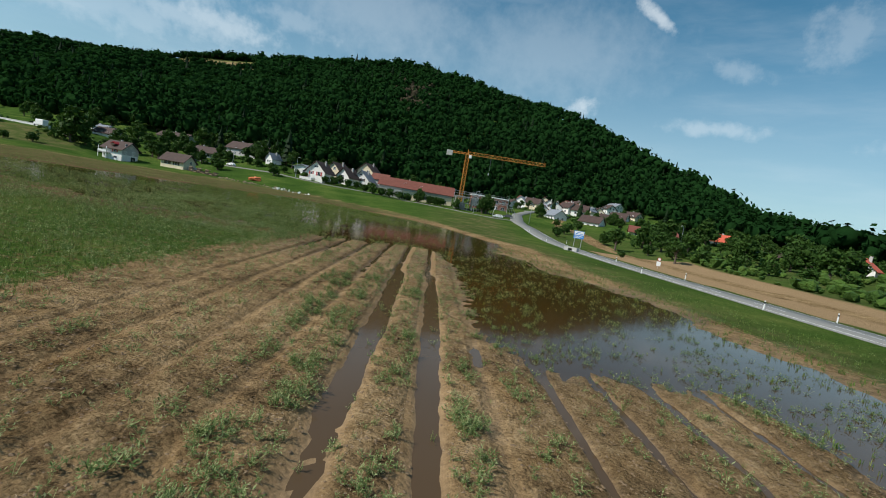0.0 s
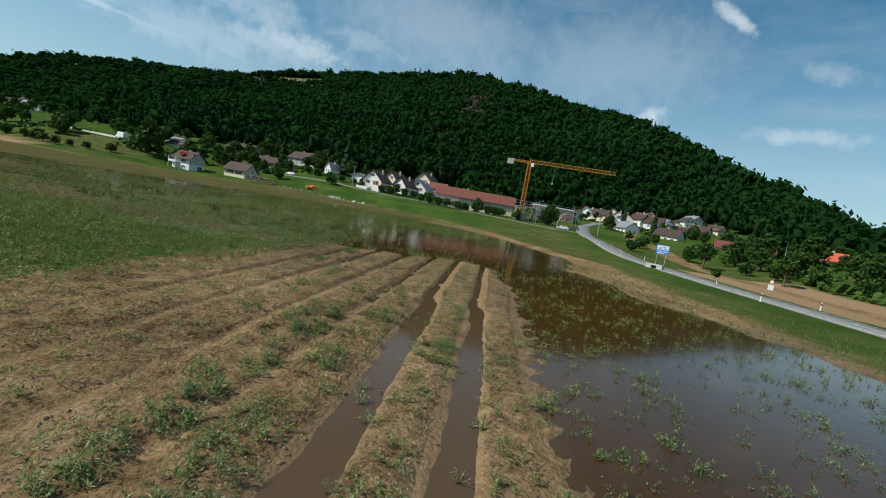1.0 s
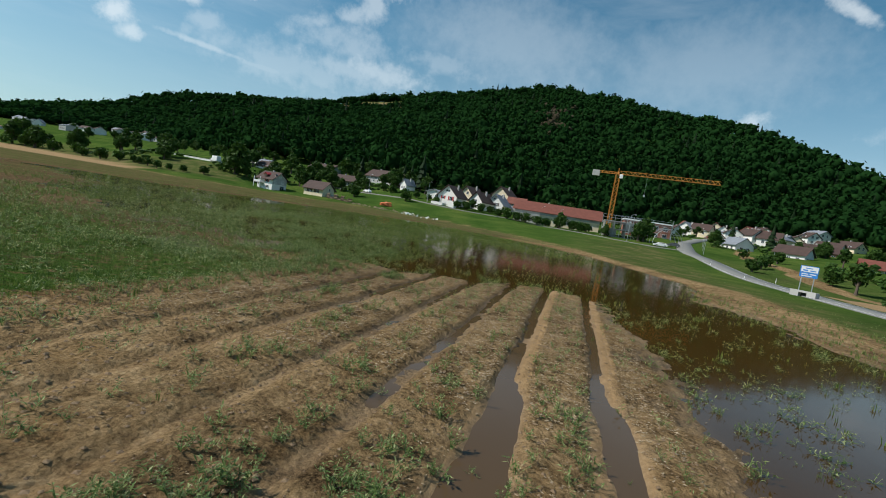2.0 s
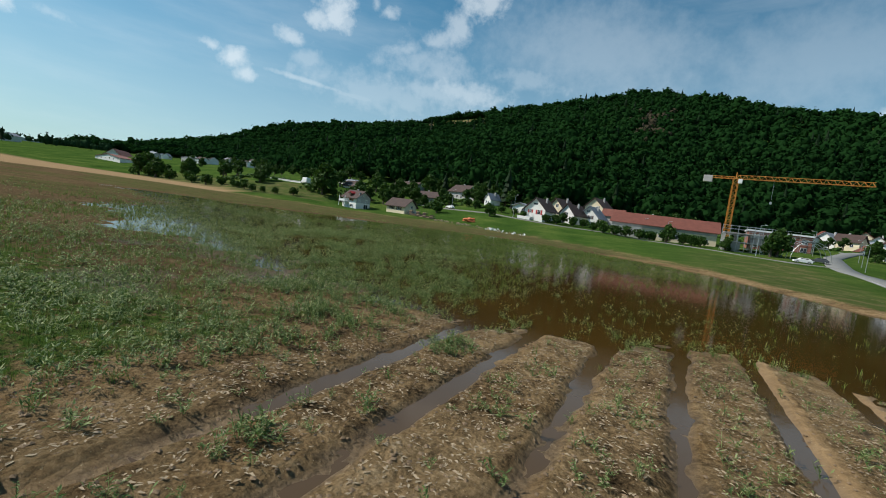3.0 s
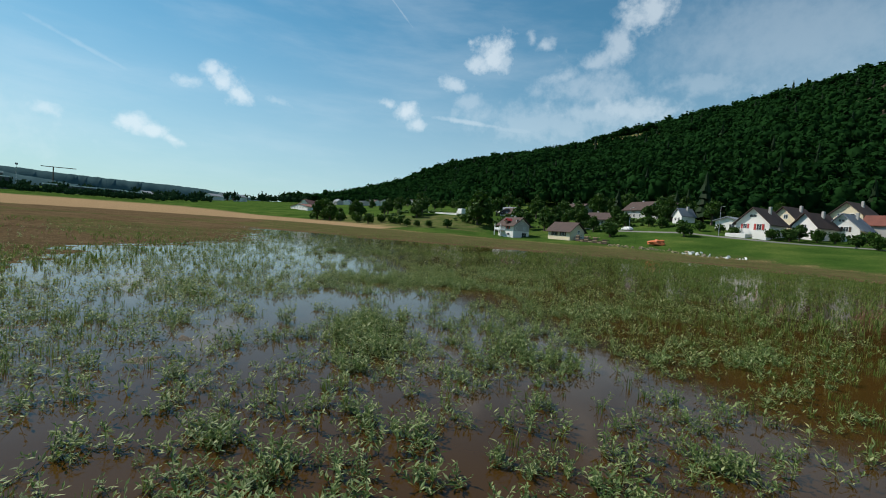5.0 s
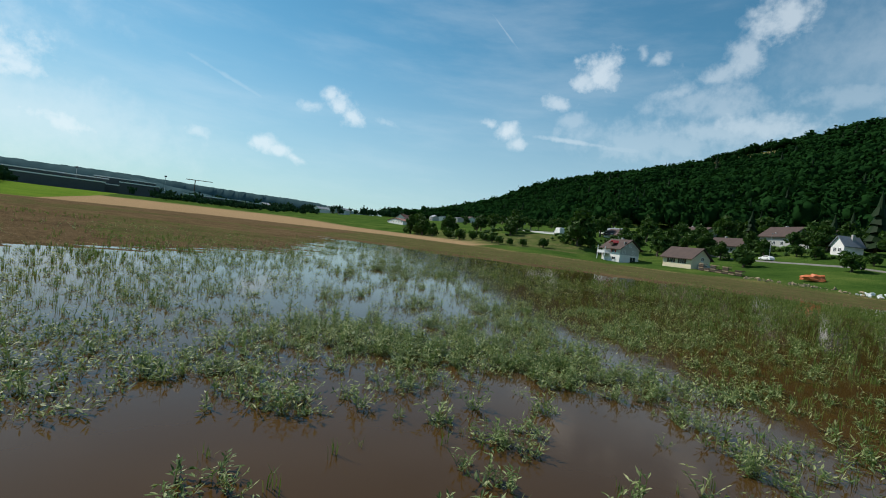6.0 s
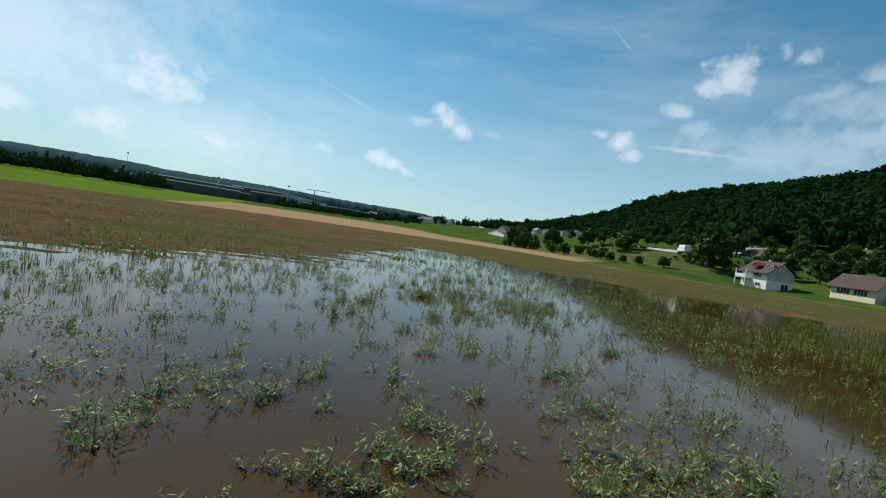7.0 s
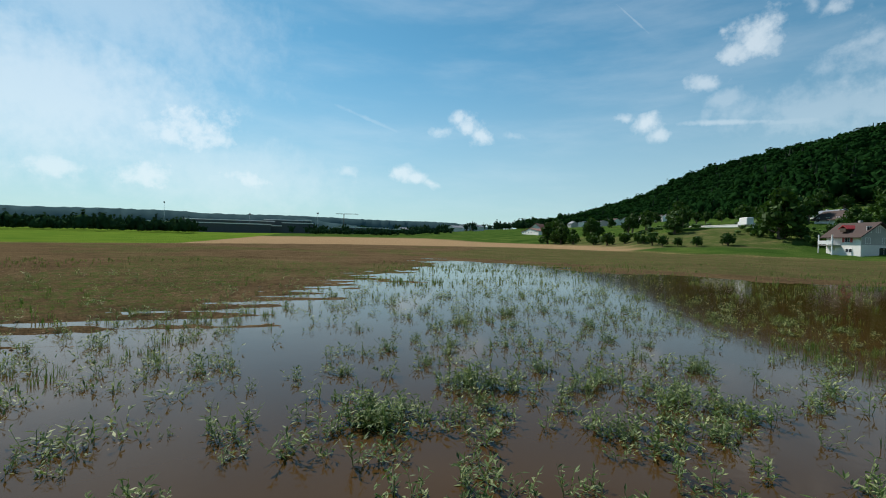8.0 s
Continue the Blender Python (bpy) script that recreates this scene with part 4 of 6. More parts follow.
    dens = np.maximum(dens, clump_density(x, y) * 2.5)
    dens = dens * np.where(near > 30, 0.28, np.where(near > 18, 0.55, 1.0))
    keep = rng.uniform(size=n) < dens * per
    # plants in open water stand in small clusters of their own
    n = 5200
    cx, cy = rng.uniform(-62, 20, n), rng.uniform(-4, 82, n)
    cu, cv = rows_uv(cx, cy)
    cl, cn = polygon_distance(cx, cy, LAKE), line_distance(cx, cy, NEARLINE)
    per = 82 * 86 / n
    want = np.where((cl < -0.3) & (cu > 2) & (cy < 34), np.where(cv < 14, 0.6, 0.3), 0.0)
    want = np.where((cl < 0) & (cx < -12) & (cy > 40) & (cn < 16), np.where(cu < -36, 0.46, 0.95), want)
    want = np.where((cl < 0) & (cx > -12) & (cx < 2) & (cy > 34) & (cy < 64), 0.16, want)
    c = np.nonzero(rng.uniform(size=n) < want * per)[0]
    c = np.repeat(c, rng.integers(2, 7, len(c)))
    tx, ty = cx[c] + rng.normal(0, 0.13, len(c)), cy[c] + rng.normal(0, 0.13, len(c))
    x, y = np.concatenate([x[keep], tx]), np.concatenate([y[keep], ty])
    z, near, lake = field_relief(x, y), line_distance(x, y, NEARLINE), polygon_distance(x, y, LAKE)
    u, v = rows_uv(x, y)
    m = len(x)
    fine = [weed_template(s, 6, 8, 0.096) for s in range(5)]
    coarse = [weed_template(50 + s, 4, 4, 0.12) for s in range(4)]
    faint = [weed_template(70 + s, 3, 3, 0.15) for s in range(4)]
    pick = np.where(near < 4.4, rng.integers(0, 5, m), np.where(near < 9.5, 5, 9) + rng.integers(0, 4, m))
    thick = clump_density(x, y)
    bu, bv = bank_uv(x, y)
    scale = (rng.uniform(0.40, 1.05, m) + 0.15 * np.clip(thick / 9, 0, 1)) * np.where(near > 20, 1.25, 1.0) * np.where((bu < -11.5) & (x < -8.5) & (bv > 22), 1.15, 1.0)
    xyz = np.stack([x, y, np.maximum(z, -0.045)], -1)
    ob = scatter("weeds", fine + coarse + faint, xyz, scale, rng.uniform(0, 6.283, m), pick, WEED)
    tagged(ob, "low green leafy weeds growing on wet mud ridges", "weeds", kind="stuff")
    count = m
    # grass standing in the mud and in the water
    n = 300000
    x, y = rng.uniform(-90, 34, n), rng.uniform(-14, 128, n)
    per = (124 * 142) / n
    u, v = rows_uv(x, y)
    bu, bv = bank_uv(x, y)
    z = field_relief(x, y)
    lake = polygon_distance(x, y, LAKE)
    near = line_distance(x, y, NEARLINE)
    rough, streak = fnoise(x, y, 5.0, 101), fnoise(u * 1.0, v * 0.28, 1.6, 102)
    left = (u <= -12.2) & (y < 34) & (x > -70)
    dens = np.where(left, 3.4 + 6.5 * sstep(rough, 0.4, 0.66) + 7.0 * sstep(-u, 12.6, 14.5) * (1 - sstep(-u, 17, 26)) * (1 - sstep(v, 25, 31)), 0.06)
    flooded = (lake < 2) & (y > 36)
    dens = np.where(flooded, 0.25 + 4.6 * sstep(streak, 0.45, 0.66) * (0.35 + 0.65 * sstep(rough, 0.35, 0.6)), dens)
    dens = np.where(flooded & (y > 60) & (x > -48) & (x < 10), dens * 1.8 + 4.2 * sstep(y, 56, 70), dens)
    dens = np.where((x > -5) & (y > 38) & (y < 72) & (lake < -2), dens * 0.22, dens)
    dens = np.where((bu < -36.5) & (bu > -60) & (bv > 30) & (bv < 76) & (near > 6), 7.0 * sstep(streak, 0.34, 0.58), dens)
    dens = np.where((x < -12) & (near < 6) & (y > 42), dens * 0.08, dens)
    dens = np.where((bu < -11.5) & (bu > -31) & (bv > 27) & (bv < 60) & (lake < 0), np.maximum(dens, np.where(x < -5.5, 3.6 + 5.5 * sstep(rough, 0.36, 0.58), 0.8)), dens)
    dens = np.where((x < -12) & (near < 7) & (y > 42), dens * 0.12, dens)
    dens = np.where((lake > 0) & (x < -46), 0.10 + 1.5 * sstep(fnoise(x, y, 9, 104), 0.5, 0.66), dens)
    dens = np.where((lake < 0) & (x > 3) & (y < 36), 0.10 + 0.5 * sstep(streak, 0.55, 0.7) + 0.5 * sstep(y, 15, 24) * sstep(streak, 0.42, 0.6), dens)
    shore = (np.abs(lake) < 2.2) & (x > 12)
    dens = np.where(shore, 2.6, dens)
    dens = np.where((lake >= 2.2) & (x > 17), 2.0, dens)
    dens = dens * np.where(near > 45, 0.42, np.where(near > 28, 0.8, 1.0))
    keep = rng.uniform(size=n) < dens * per
    x, y, z, near = x[keep], y[keep], z[keep], near[keep]
    m = len(x)
    tufts = [grass_template(s, 9, 0.32, 0.007) for s in range(4)] + [grass_template(20 + s, 5, 0.36, 0.017) for s in range(4)]
    pick = np.where(near < 12, rng.integers(0, 4, m), 4 + rng.integers(0, 4, m))
    xyz = np.stack([x, y, np.maximum(z, -0.05)], -1)
    ob = scatter("grass", tufts, xyz, np.where(left[keep], 0.75, 1.0) * rng.uniform(0.40, 0.95, m), rng.uniform(0, 6.283, m), pick, GRASS)
    tagged(ob, "thin green and straw-coloured grass standing in shallow flood water", "grass", kind="stuff")
    # pale bits of straw and dry leaf on the ridges
    n = 200000
    x, y = rng.uniform(-13, 20, n), rng.uniform(-13, 42, n)
    u, v = rows_uv(x, y)
    z = field_relief(x, y)
    keep = (z > 0.01) & (rng.uniform(size=n) < np.where(v > 17, 3.2, np.where(np.abs(u - 0.6) < 4, 0.8, 0.30)) * (u > -12.0) * (v < 35) * ridge_weight(u) * (0.3 + 0.7 * np.maximum(sstep(u, -9, -3), sstep(v, 14, 20))) * (0.35 + 0.4 * sstep(fnoise(x, y, 1.1, 120), 0.42, 0.7)))
    x, y, z, v = x[keep], y[keep], z[keep], v[keep]
    m = len(x)
    flakes = []
    for s in range(6):
        r2 = np.random.default_rng(200 + s)
        k = r2.uniform(0.25, 0.9)
        flakes.append((np.array([[-0.045, -0.014 * k, 0.003], [0.03, -0.022 * k, 0.009], [0.055, 0.014 * k, 0.003], [-0.02, 0.022 * k, 0.008 + 0.008 * k]]), np.array([[0, 1, 2, 3]])))
    ob = scatter("straw_litter", flakes, np.stack([x, y, z], -1), rng.uniform(0.2, 0.8, m) * np.where(v > 16, 1.4, 0.9), rng.uniform(0, 6.283, m), rng.integers(0, 6, m), LITTER)
    tagged(ob, "pale scraps of straw and dry leaf strewn on mud", "litter", kind="stuff")
    # crumbs of earth
    n = 84000
    x, y = rng.uniform(-75, 20, n), rng.uniform(-13, 72, n)
    x[56000:], y[56000:] = rng.uniform(-13, 14, n - 56000), rng.uniform(-10, 34, n - 56000)
    u, v = rows_uv(x, y)
    z = field_relief(x, y)
    west = (x < -46) & (z > -0.06)
    keep = ((z > 0.02) & (u > -14) & (v < 40) & (rng.uniform(size=n) < 0.8)) | (west & (rng.uniform(size=n) < 0.5))
    x, y, z = x[keep], y[keep], np.maximum(z[keep], -0.02)
    m = len(x)
    v0 = np.array([[1, 0, 0], [-1, 0, 0], [0, 1, 0], [0, -1, 0], [0, 0, 1], [0, 0, -1]], float)
    f0 = np.array([[0, 2, 4], [2, 1, 4], [1, 3, 4], [3, 0, 4], [2, 0, 5], [1, 2, 5], [3, 1, 5], [0, 3, 5]])
    lumps = []
    for s in range(5):
        r2 = np.random.default_rng(300 + s)
        lumps.append((v0 * r2.uniform(0.6, 1.2, (len(v0), 1)) * (0.052, 0.046, 0.022), f0))
    ob = scatter("mud_clods", lumps, np.stack([x, y, z], -1), rng.uniform(0.25, 1.2, m) ** 1.3, rng.uniform(0, 6.283, m), rng.integers(0, 5, m), CLOD)
    tagged(ob, "small brown clods of earth on the field", "clods", kind="stuff")
    return count


print("weeds", plant_field())

# ---------------------------------------------------------------- roads


def ribbon(name, line, half, lift, material, label, category, z_of):
    """A strip with a thick edge that follows the ground along a line."""
    pts = []
    for (ax, ay), (bx, by) in zip(line, line[1:]):
        k = max(1, int(math.hypot(bx - ax, by - ay) / 4))
        pts += [(ax + (bx - ax) * i / k, ay + (by - ay) * i / k) for i in range(k)]
    pts.append(line[-1])
    bm, rings = bmesh.new(), []
    for i, (x, y) in enumerate(pts):
        a, b = pts[max(0, i - 1)], pts[min(len(pts) - 1, i + 1)]
        d = Vector((b[0] - a[0], b[1] - a[1], 0)).normalized()
        n = Vector((d.y, -d.x, 0))
        z = z_of(x, y) + lift
        rings.append([bm.verts.new(Vector((x, y, zz)) + n * o) for o, zz in ((-half - 0.15, z - 0.5), (-half, z - 0.03), (0, z + 0.02), (half, z - 0.03), (half + 0.15, z - 0.5))])
    for p, q in zip(rings, rings[1:]):
        for k in range(4):
            bm.faces.new((p[k], q[k], q[k + 1], p[k + 1]))
    bmesh.ops.recalc_face_normals(bm, faces=bm.faces)
    return tagged(new(name, link_bm(name, bm, material, True)), label, category, kind="structure")


def road_z(x, y):
    bed = float(np.interp(y, [0, 60, 110, 170], [0.28, 0.28, 0.32, 1.2]))
    return max(bed, float(land(np.array([x]), np.array([y]))[0]) + 0.1)


ribbon("road", ROAD, 2.9, 0.12, ASPHALT, "pale grey asphalt country road on a low bank", "road", road_z)
ribbon("lane", LANE, 1.1, 0.16, LANEWAY, "narrow worn grey lane below the houses", "road", lambda x, y: max(z_at(x, y), 0.3))


def road_marks():
    for side in (-2.65, 2.65):
        bm = bmesh.new()
        rings = []
        for y in range(-60, 140, 4):
            x = np.interp(y, [p[1] for p in ROAD], [p[0] for p in ROAD]) + side
            z = road_z(x - side, y) + 0.12
            rings.append([bm.verts.new((x - 0.07, y, z + 0.012)), bm.verts.new((x + 0.07, y, z + 0.012))])
        for p, q in zip(rings, rings[1:]):
            bm.faces.new((p[0], p[1], q[1], q[0]))
        tagged(new("edge_line", link_bm("edge_line", bm, WHITE)), "white painted edge line along the asphalt road", "road marking", kind="structure")
    for y in range(-56, 130, 9):
        bm = bmesh.new()
        x = np.interp(y, [p[1] for p in ROAD], [p[0] for p in ROAD])
        x2 = np.interp(y + 4, [p[1] for p in ROAD], [p[0] for p in ROAD])
        z = road_z(x, y) + 0.145
        bm.faces.new([bm.verts.new(p) for p in ((x - 0.07, y, z), (x + 0.07, y, z), (x2 + 0.07, y + 4, z), (x2 - 0.07, y + 4, z))])
        tagged(new("centre_dash", link_bm("centre_dash", bm, WHITE)), "white painted dash in the middle of the road", "road marking", kind="structure")


road_marks()

# ---------------------------------------------------------------- houses


def gable_walls(w, d, h, rh):
    """Walls with pointed gables at both ends; the ridge runs along y."""
    bm = bmesh.new()
    x, y, t = w / 2, d / 2, 0.3

    def ring(px, ph, k):
        return [[bm.verts.new(p) for p in ((-px, s * k, -1.5), (px, s * k, -1.5), (px, s * k, h), (0, s * k, h + ph), (-px, s * k, h))] for s in (-1, 1)]

    (a, b) = ring(x, rh, y)
    bm.faces.new(a)
    bm.faces.new(b[::-1])
    for i, j in ((0, 1), (1, 2), (2, 3), (3, 4), (4, 0)):
        bm.faces.new((a[j], a[i], b[i], b[j]))
    bmesh.ops.recalc_face_normals(bm, faces=bm.faces)
    return bm


def gable_roof(w, d, h, rh, over, thick=0.22):
    bm = bmesh.new()
    slope = rh / (w / 2)
    x, y = w / 2 + over, d / 2 + over
    z0 = h - slope * over + 0.05
    top = h + rh + 0.05
    prof = [(-x, z0), (0, top), (x, z0), (x, z0 + thick), (0, top + thick * 1.25), (-x, z0 + thick)]
    a = [bm.verts.new((px, -y, pz)) for px, pz in prof]
    b = [bm.verts.new((px, y, pz)) for px, pz in prof]
    for i in range(6):
        j = (i + 1) % 6
        bm.faces.new((a[i], a[j], b[j], b[i]))
    bm.faces.new((a[0], a[5], a[4], a[1]))
    bm.faces.new((a[1], a[4], a[3], a[2]))
    bm.faces.new((b[0], b[1], b[4], b[5]))
    bm.faces.new((b[1], b[2], b[3], b[4]))
    bmesh.ops.recalc_face_normals(bm, faces=bm.faces)
    return bm


def wall_pose(face, w, d, along, z):
    """Local pose on one of a house's four walls; x runs along the wall, -y points out."""
    return {"front": pose(along, -d / 2, z), "back": pose(-along, d / 2, z, 0, 0, 180),
            "right": pose(w / 2, along, z, 0, 0, 90), "left": pose(-w / 2, -along, z, 0, 0, -90)}[face]


def window(parent, m, ww, wh, shutters=None):
    bm = bmesh.new()
    f = 0.09
    for a in ((-ww / 2 - f, -ww / 2, -wh / 2 - f, wh / 2 + f), (ww / 2, ww / 2 + f, -wh / 2 - f, wh / 2 + f), (-ww / 2, ww / 2, wh / 2, wh / 2 + f),
              (-ww / 2, ww / 2, -wh / 2 - f, -wh / 2), (-0.03, 0.03, -wh / 2, wh / 2)):
        box(bm, a[0], a[1], -0.06, 0.02, a[2], a[3])
    win = part("window", bm, WHITE, parent, "", m)
    part("pane", boxed(-ww / 2, ww / 2, -0.025, 0.015, -wh / 2, wh / 2), GLASS, win, "dark window glass")
    if shutters:
        for s in (-1, 1):
            c = s * (ww / 2 + f + ww * 0.27)
            part("shutter", boxed(c - ww * 0.26, c + ww * 0.26, -0.07, -0.01, -wh / 2 - 0.05, wh / 2 + 0.05), shutters, win, "painted wooden shutter")
    return win


def house(x, y, z, rot, w, d, h, rh, walls, roof, label, over=0.55, windows=(), chimney=True, group="village houses", name="house"):
    hs = thing(name, pose(x, y, z, 0, 0, rot), label, "house", group)
    part("wall", gable_walls(w, d, h, rh), walls, hs)
    rf = part("roof", gable_roof(w, d, h, rh, over), roof, hs, "pitched tiled roof")
    if chimney:
        cx, cy = w * 0.16, d * 0.12
        part("chimney", boxed(cx - 0.35, cx + 0.35, cy - 0.35, cy + 0.35, h + rh * 0.5, h + rh + 0.9, bevel=0.04), CONCRETE, rf, "small masonry chimney")
    for face, along, zc, ww, wh, sh in windows:
        window(hs, wall_pose(face, w, d, along, zc), ww, wh, sh)
    return hs


def facade(face, span, floors, n, size=(1.1, 1.25), first=1.5, shutters=None):
    return [(face, (i - (n - 1) / 2) * span / n, first + f * 2.75, size[0], size[1], shutters) for f in range(floors) for i in range(n)]


def build_houses():
    # house with the balcony and red shutters
    w, d, h, rh = 8.0, 9.2, 5.2, 2.9
    a = house(-109, 195.5, 0.75, 72, w, d, h, rh, PLASTER, BROWNROOF, "white two-storey house with red shutters, balcony and brown roof", 0.9,
              [("left", 1.2, 4.2, 1.2, 1.2, REDPAINT), ("left", 1.6, 1.6, 1.6, 0.8, None), ("front", -2.2, 6.6, 1.0, 1.4, None), ("front", 0, 6.6, 1.0, 1.4, None),
               ("front", -2.4, 4.0, 1.1, 1.3, None), ("front", 1.6, 4.0, 1.1, 1.3, None), ("front", 1.5, 1.4, 2.2, 2.0, None)])
    bm = bmesh.new()
    box(bm, -w / 2 - 2.2, -w / 2, 0.6, d / 2, 2.75, 2.95)
    bal = part("balcony", bm, CONCRETE, a, "white balcony slab on posts")
    for yy in (0.7, d / 2 - 0.1):
        part("post", boxed(-w / 2 - 2.15, -w / 2 - 1.95, yy - 0.1, yy + 0.1, -1.2, 5.4), WHITE, bal, "white balcony post")
    bm = bmesh.new()
    box(bm, -w / 2 - 2.2, -w / 2 - 2.12, 0.6, d / 2, 3.05, 3.95)
    part("railing", bm, WHITE, bal, "white balcony railing")
    dorm = gable_roof(2.6, 3.2, 1.0, 0.9, 0.3)
    part("dormer", dorm, REDPAINT, a, "small dark red dormer on the roof", Matrix.LocRotScale((-2.5, 0.2, 6.1), Euler((0, 0, radians(90))), (0.75, 0.8, 0.75)))
    part("dormer_window", boxed(-4.0, -3.2, -0.6, 0.9, 6.1, 7.0), DARKWOOD, a, "dark dormer front")
    # grey panel over the gable; its colour deepens the shade there
    bm = bmesh.new()
    rim = [(-w / 2 + 0.1, 3.0), (w / 2 - 0.1, 3.0), (w / 2 - 0.1, h - 0.15), (0, h + rh - 0.35), (-w / 2 + 0.1, h - 0.15)]
    near = [bm.verts.new((px, -d / 2 - 0.03, pz)) for px, pz in rim]
    back = [bm.verts.new((px, -d / 2 + 0.02, pz)) for px, pz in rim]
    bm.faces.new(near)
    for i in range(5):
        bm.faces.new((near[i], back[i], back[(i + 1) % 5], near[(i + 1) % 5]))
    part("gable_cladding", bm, GREYPL, a, "grey cladding panel with the gable's shade in its colour")
    # barn with the yellowish wall
    b = house(-85.5, 193.2, 0.9, 70, 6.8, 11.0, 4.2, 2.8, CREAM, BROWNROOF, "old cream barn with brown roof beside a timber stack", 0.8,
              [("left", -2.2, 3.0, 1.4, 1.3, DARKWOOD), ("left", 2.0, 3.0, 1.4, 1.3, DARKWOOD), ("front", 0.5, 4.0, 0.9, 1.0, None)], False)
    part("lean_to", boxed(-1.2, 3.3, -7.8, -5.5, -1, 2.4), GREYPL, b, "grey lean-to shed on the gable")
    # second row on the slope
    house(-91, 236, 8.8, 72, 8.5, 16, 3.0, 2.6, GREYPL, BROWNROOF, "long grey bungalow with wide brown roof on the slope", 1.0,
          facade("left", 14, 1, 4, (1.2, 1.2)) + facade("front", 6, 1, 2))
    house(-118, 268, 14.5, 70, 9, 18, 3.4, 2.6, GREYPL, BROWNROOF, "long grey house with dark brown roof below the forest", 0.8, facade("left", 16, 1, 4))
    house(-137, 238, 8.2, 74, 8, 10, 4.4, 2.6, PLASTER, BROWNROOF, "white house with red-brown roof behind a large tree", 0.8, facade("left", 11, 2, 3) + facade("front", 8, 2, 2))
    house(-152, 258, 11.2, 70, 8, 14, 4.6, 1.2, PLASTER, GREYROOF, "long white low building above the slope", 0.6, facade("left", 20, 1, 6))
    house(-66, 244, 12.2, 60, 9, 12, 4.0, 3.4, GREYPL, BROWNROOF, "grey-brown house half hidden by garden trees", 0.8, facade("left", 10, 1, 3))
    house(-77, 249, 13.0, 60, 9, 13, 4.2, 3.4, GREYPL, BROWNROOF, "brown-roofed house among dark trees", 0.8, facade("left", 10, 1, 3))
    house(-55.5, 228, 11.2, -35, 4.4, 6, 2.8, 2.6, PLASTER, GREYROOF, "white gabled house with blue-grey roof under a fir", 0.4, facade("front", 3.2, 1, 2, (0.8, 1.0)))
    house(-38.5, 219, 8.8, -18, 7.5, 7.0, 3.4, 1.2, PLASTER, GREYROOF, "low white garage house with shallow roof", 0.7, [("front", 1.6, 1.6, 1.6, 1.4, None)], False)
    c = house(-29.6, 209, 7.9, -20, 9.4, 10.0, 3.4, 4.4, PLASTER, BROWNROOF, "white gabled house with red shutters and steep brown roof", 0.8,
              [("front", -2.0, 2.4, 1.0, 1.3, REDPAINT), ("front", 1.9, 2.2, 1.3, 1.7, REDPAINT), ("front", 0, 5.5, 1.9, 0.8, None)])
    part("garage", boxed(-5.0, 0.8, -9.8, -6.2, -4.5, -0.1, bevel=0.05), PLASTER, c, "white garage block below the house")
    part("garage", boxed(2.2, 6.0, -9.0, -6.2, -4.5, -0.9, bevel=0.05), PLASTER, c, "white garage block below the house")
    house(-23.0, 226, 10.2, -28, 8.5, 10, 3.2, 4.2, CREAM, BROWNROOF, "cream gabled house with steep dark brown roof", 0.8, [("front", 0.8, 4.4, 1.2, 1.3, None), ("front", -1.8, 2.0, 1.2, 1.3, None)])
    house(-17.0, 216, 8.8, -32, 7.2, 9, 2.6, 3.8, PLASTER, BROWNROOF, "white cottage with low dark roof", 0.8, [("front", 0, 2.4, 1.1, 1.2, None)])
    house(-9.4, 222, 8.0, -20, 8.6, 9.5, 3.4, 4.2, PLASTER, GREYROOF, "white gabled house with four windows and grey roof", 0.8,
          [("front", -2.0, 3.2, 1.1, 1.3, DARKWOOD), ("front", 1.0, 3.2, 1.1, 1.3, DARKWOOD), ("front", -0.2, 5.7, 1.4, 0.7, None)])
    house(-8.0, 243, 12.4, -25, 9.0, 10, 4.6, 4.0, CREAM, BROWNROOF, "tall cream house behind the white gabled one", 0.8, facade("front", 7, 2, 2))
    house(-1.0, 231, 9.8, 70, 6.5, 9.0, 3.6, 2.8, GREYPL, REDROOF, "small annexe with dull red roof", 0.5, [], False)
    # long cream hall with a red roof
    hall = house(16.7, 208, 5.1, 83, 13, 35, 5.6, 3.7, CREAM, REDROOF, "long cream hall with one red tiled roof", 0.9, facade("left", 33, 1, 7, (1.6, 1.2), 2.2), True, "", "hall")
    # thin grey band along the top of the long wall
    part("fascia", boxed(-6.62, -6.50, -17.4, 17.4, 4.2, 5.5), GREYPL, hall, "grey band along the wall under the eaves")
    part("lean_to", boxed(-8.6, -6.66, 6.5, 17.2, -1, 4.0), GREYPL, hall, "pale grey lean-to along the wall")
    # building site
    s = thing("building_shell", pose(39.4, 192.5, 5.2, 0, 0, -8), "unfinished concrete building wrapped in steel scaffolding", "building")
    for zz in (0, 2.9, 5.8):
        part("floor_slab", boxed(-6, 6, -5, 5, zz - 0.15, zz + 0.15), CONCRETE, s, "raw concrete floor slab")
    for ix in (-5.6, -2, 2, 5.6):
        for iy in (-4.7, 0, 4.7):
            part("column", boxed(ix - 0.2, ix + 0.2, iy - 0.2, iy + 0.2, -1.5, 5.7), CONCRETE, s, "raw concrete column")
    part("wall_panel", boxed(-5.8, -1, -4.9, -4.92 + 0.2, 0.15, 2.7), CONCRETE, s, "raw concrete wall panel")
    part("wall_panel", boxed(1.6, 5.8, -4.9, -4.92 + 0.2, 3.05, 5.6), CONCRETE, s, "raw concrete wall panel")
    bm = bmesh.new()
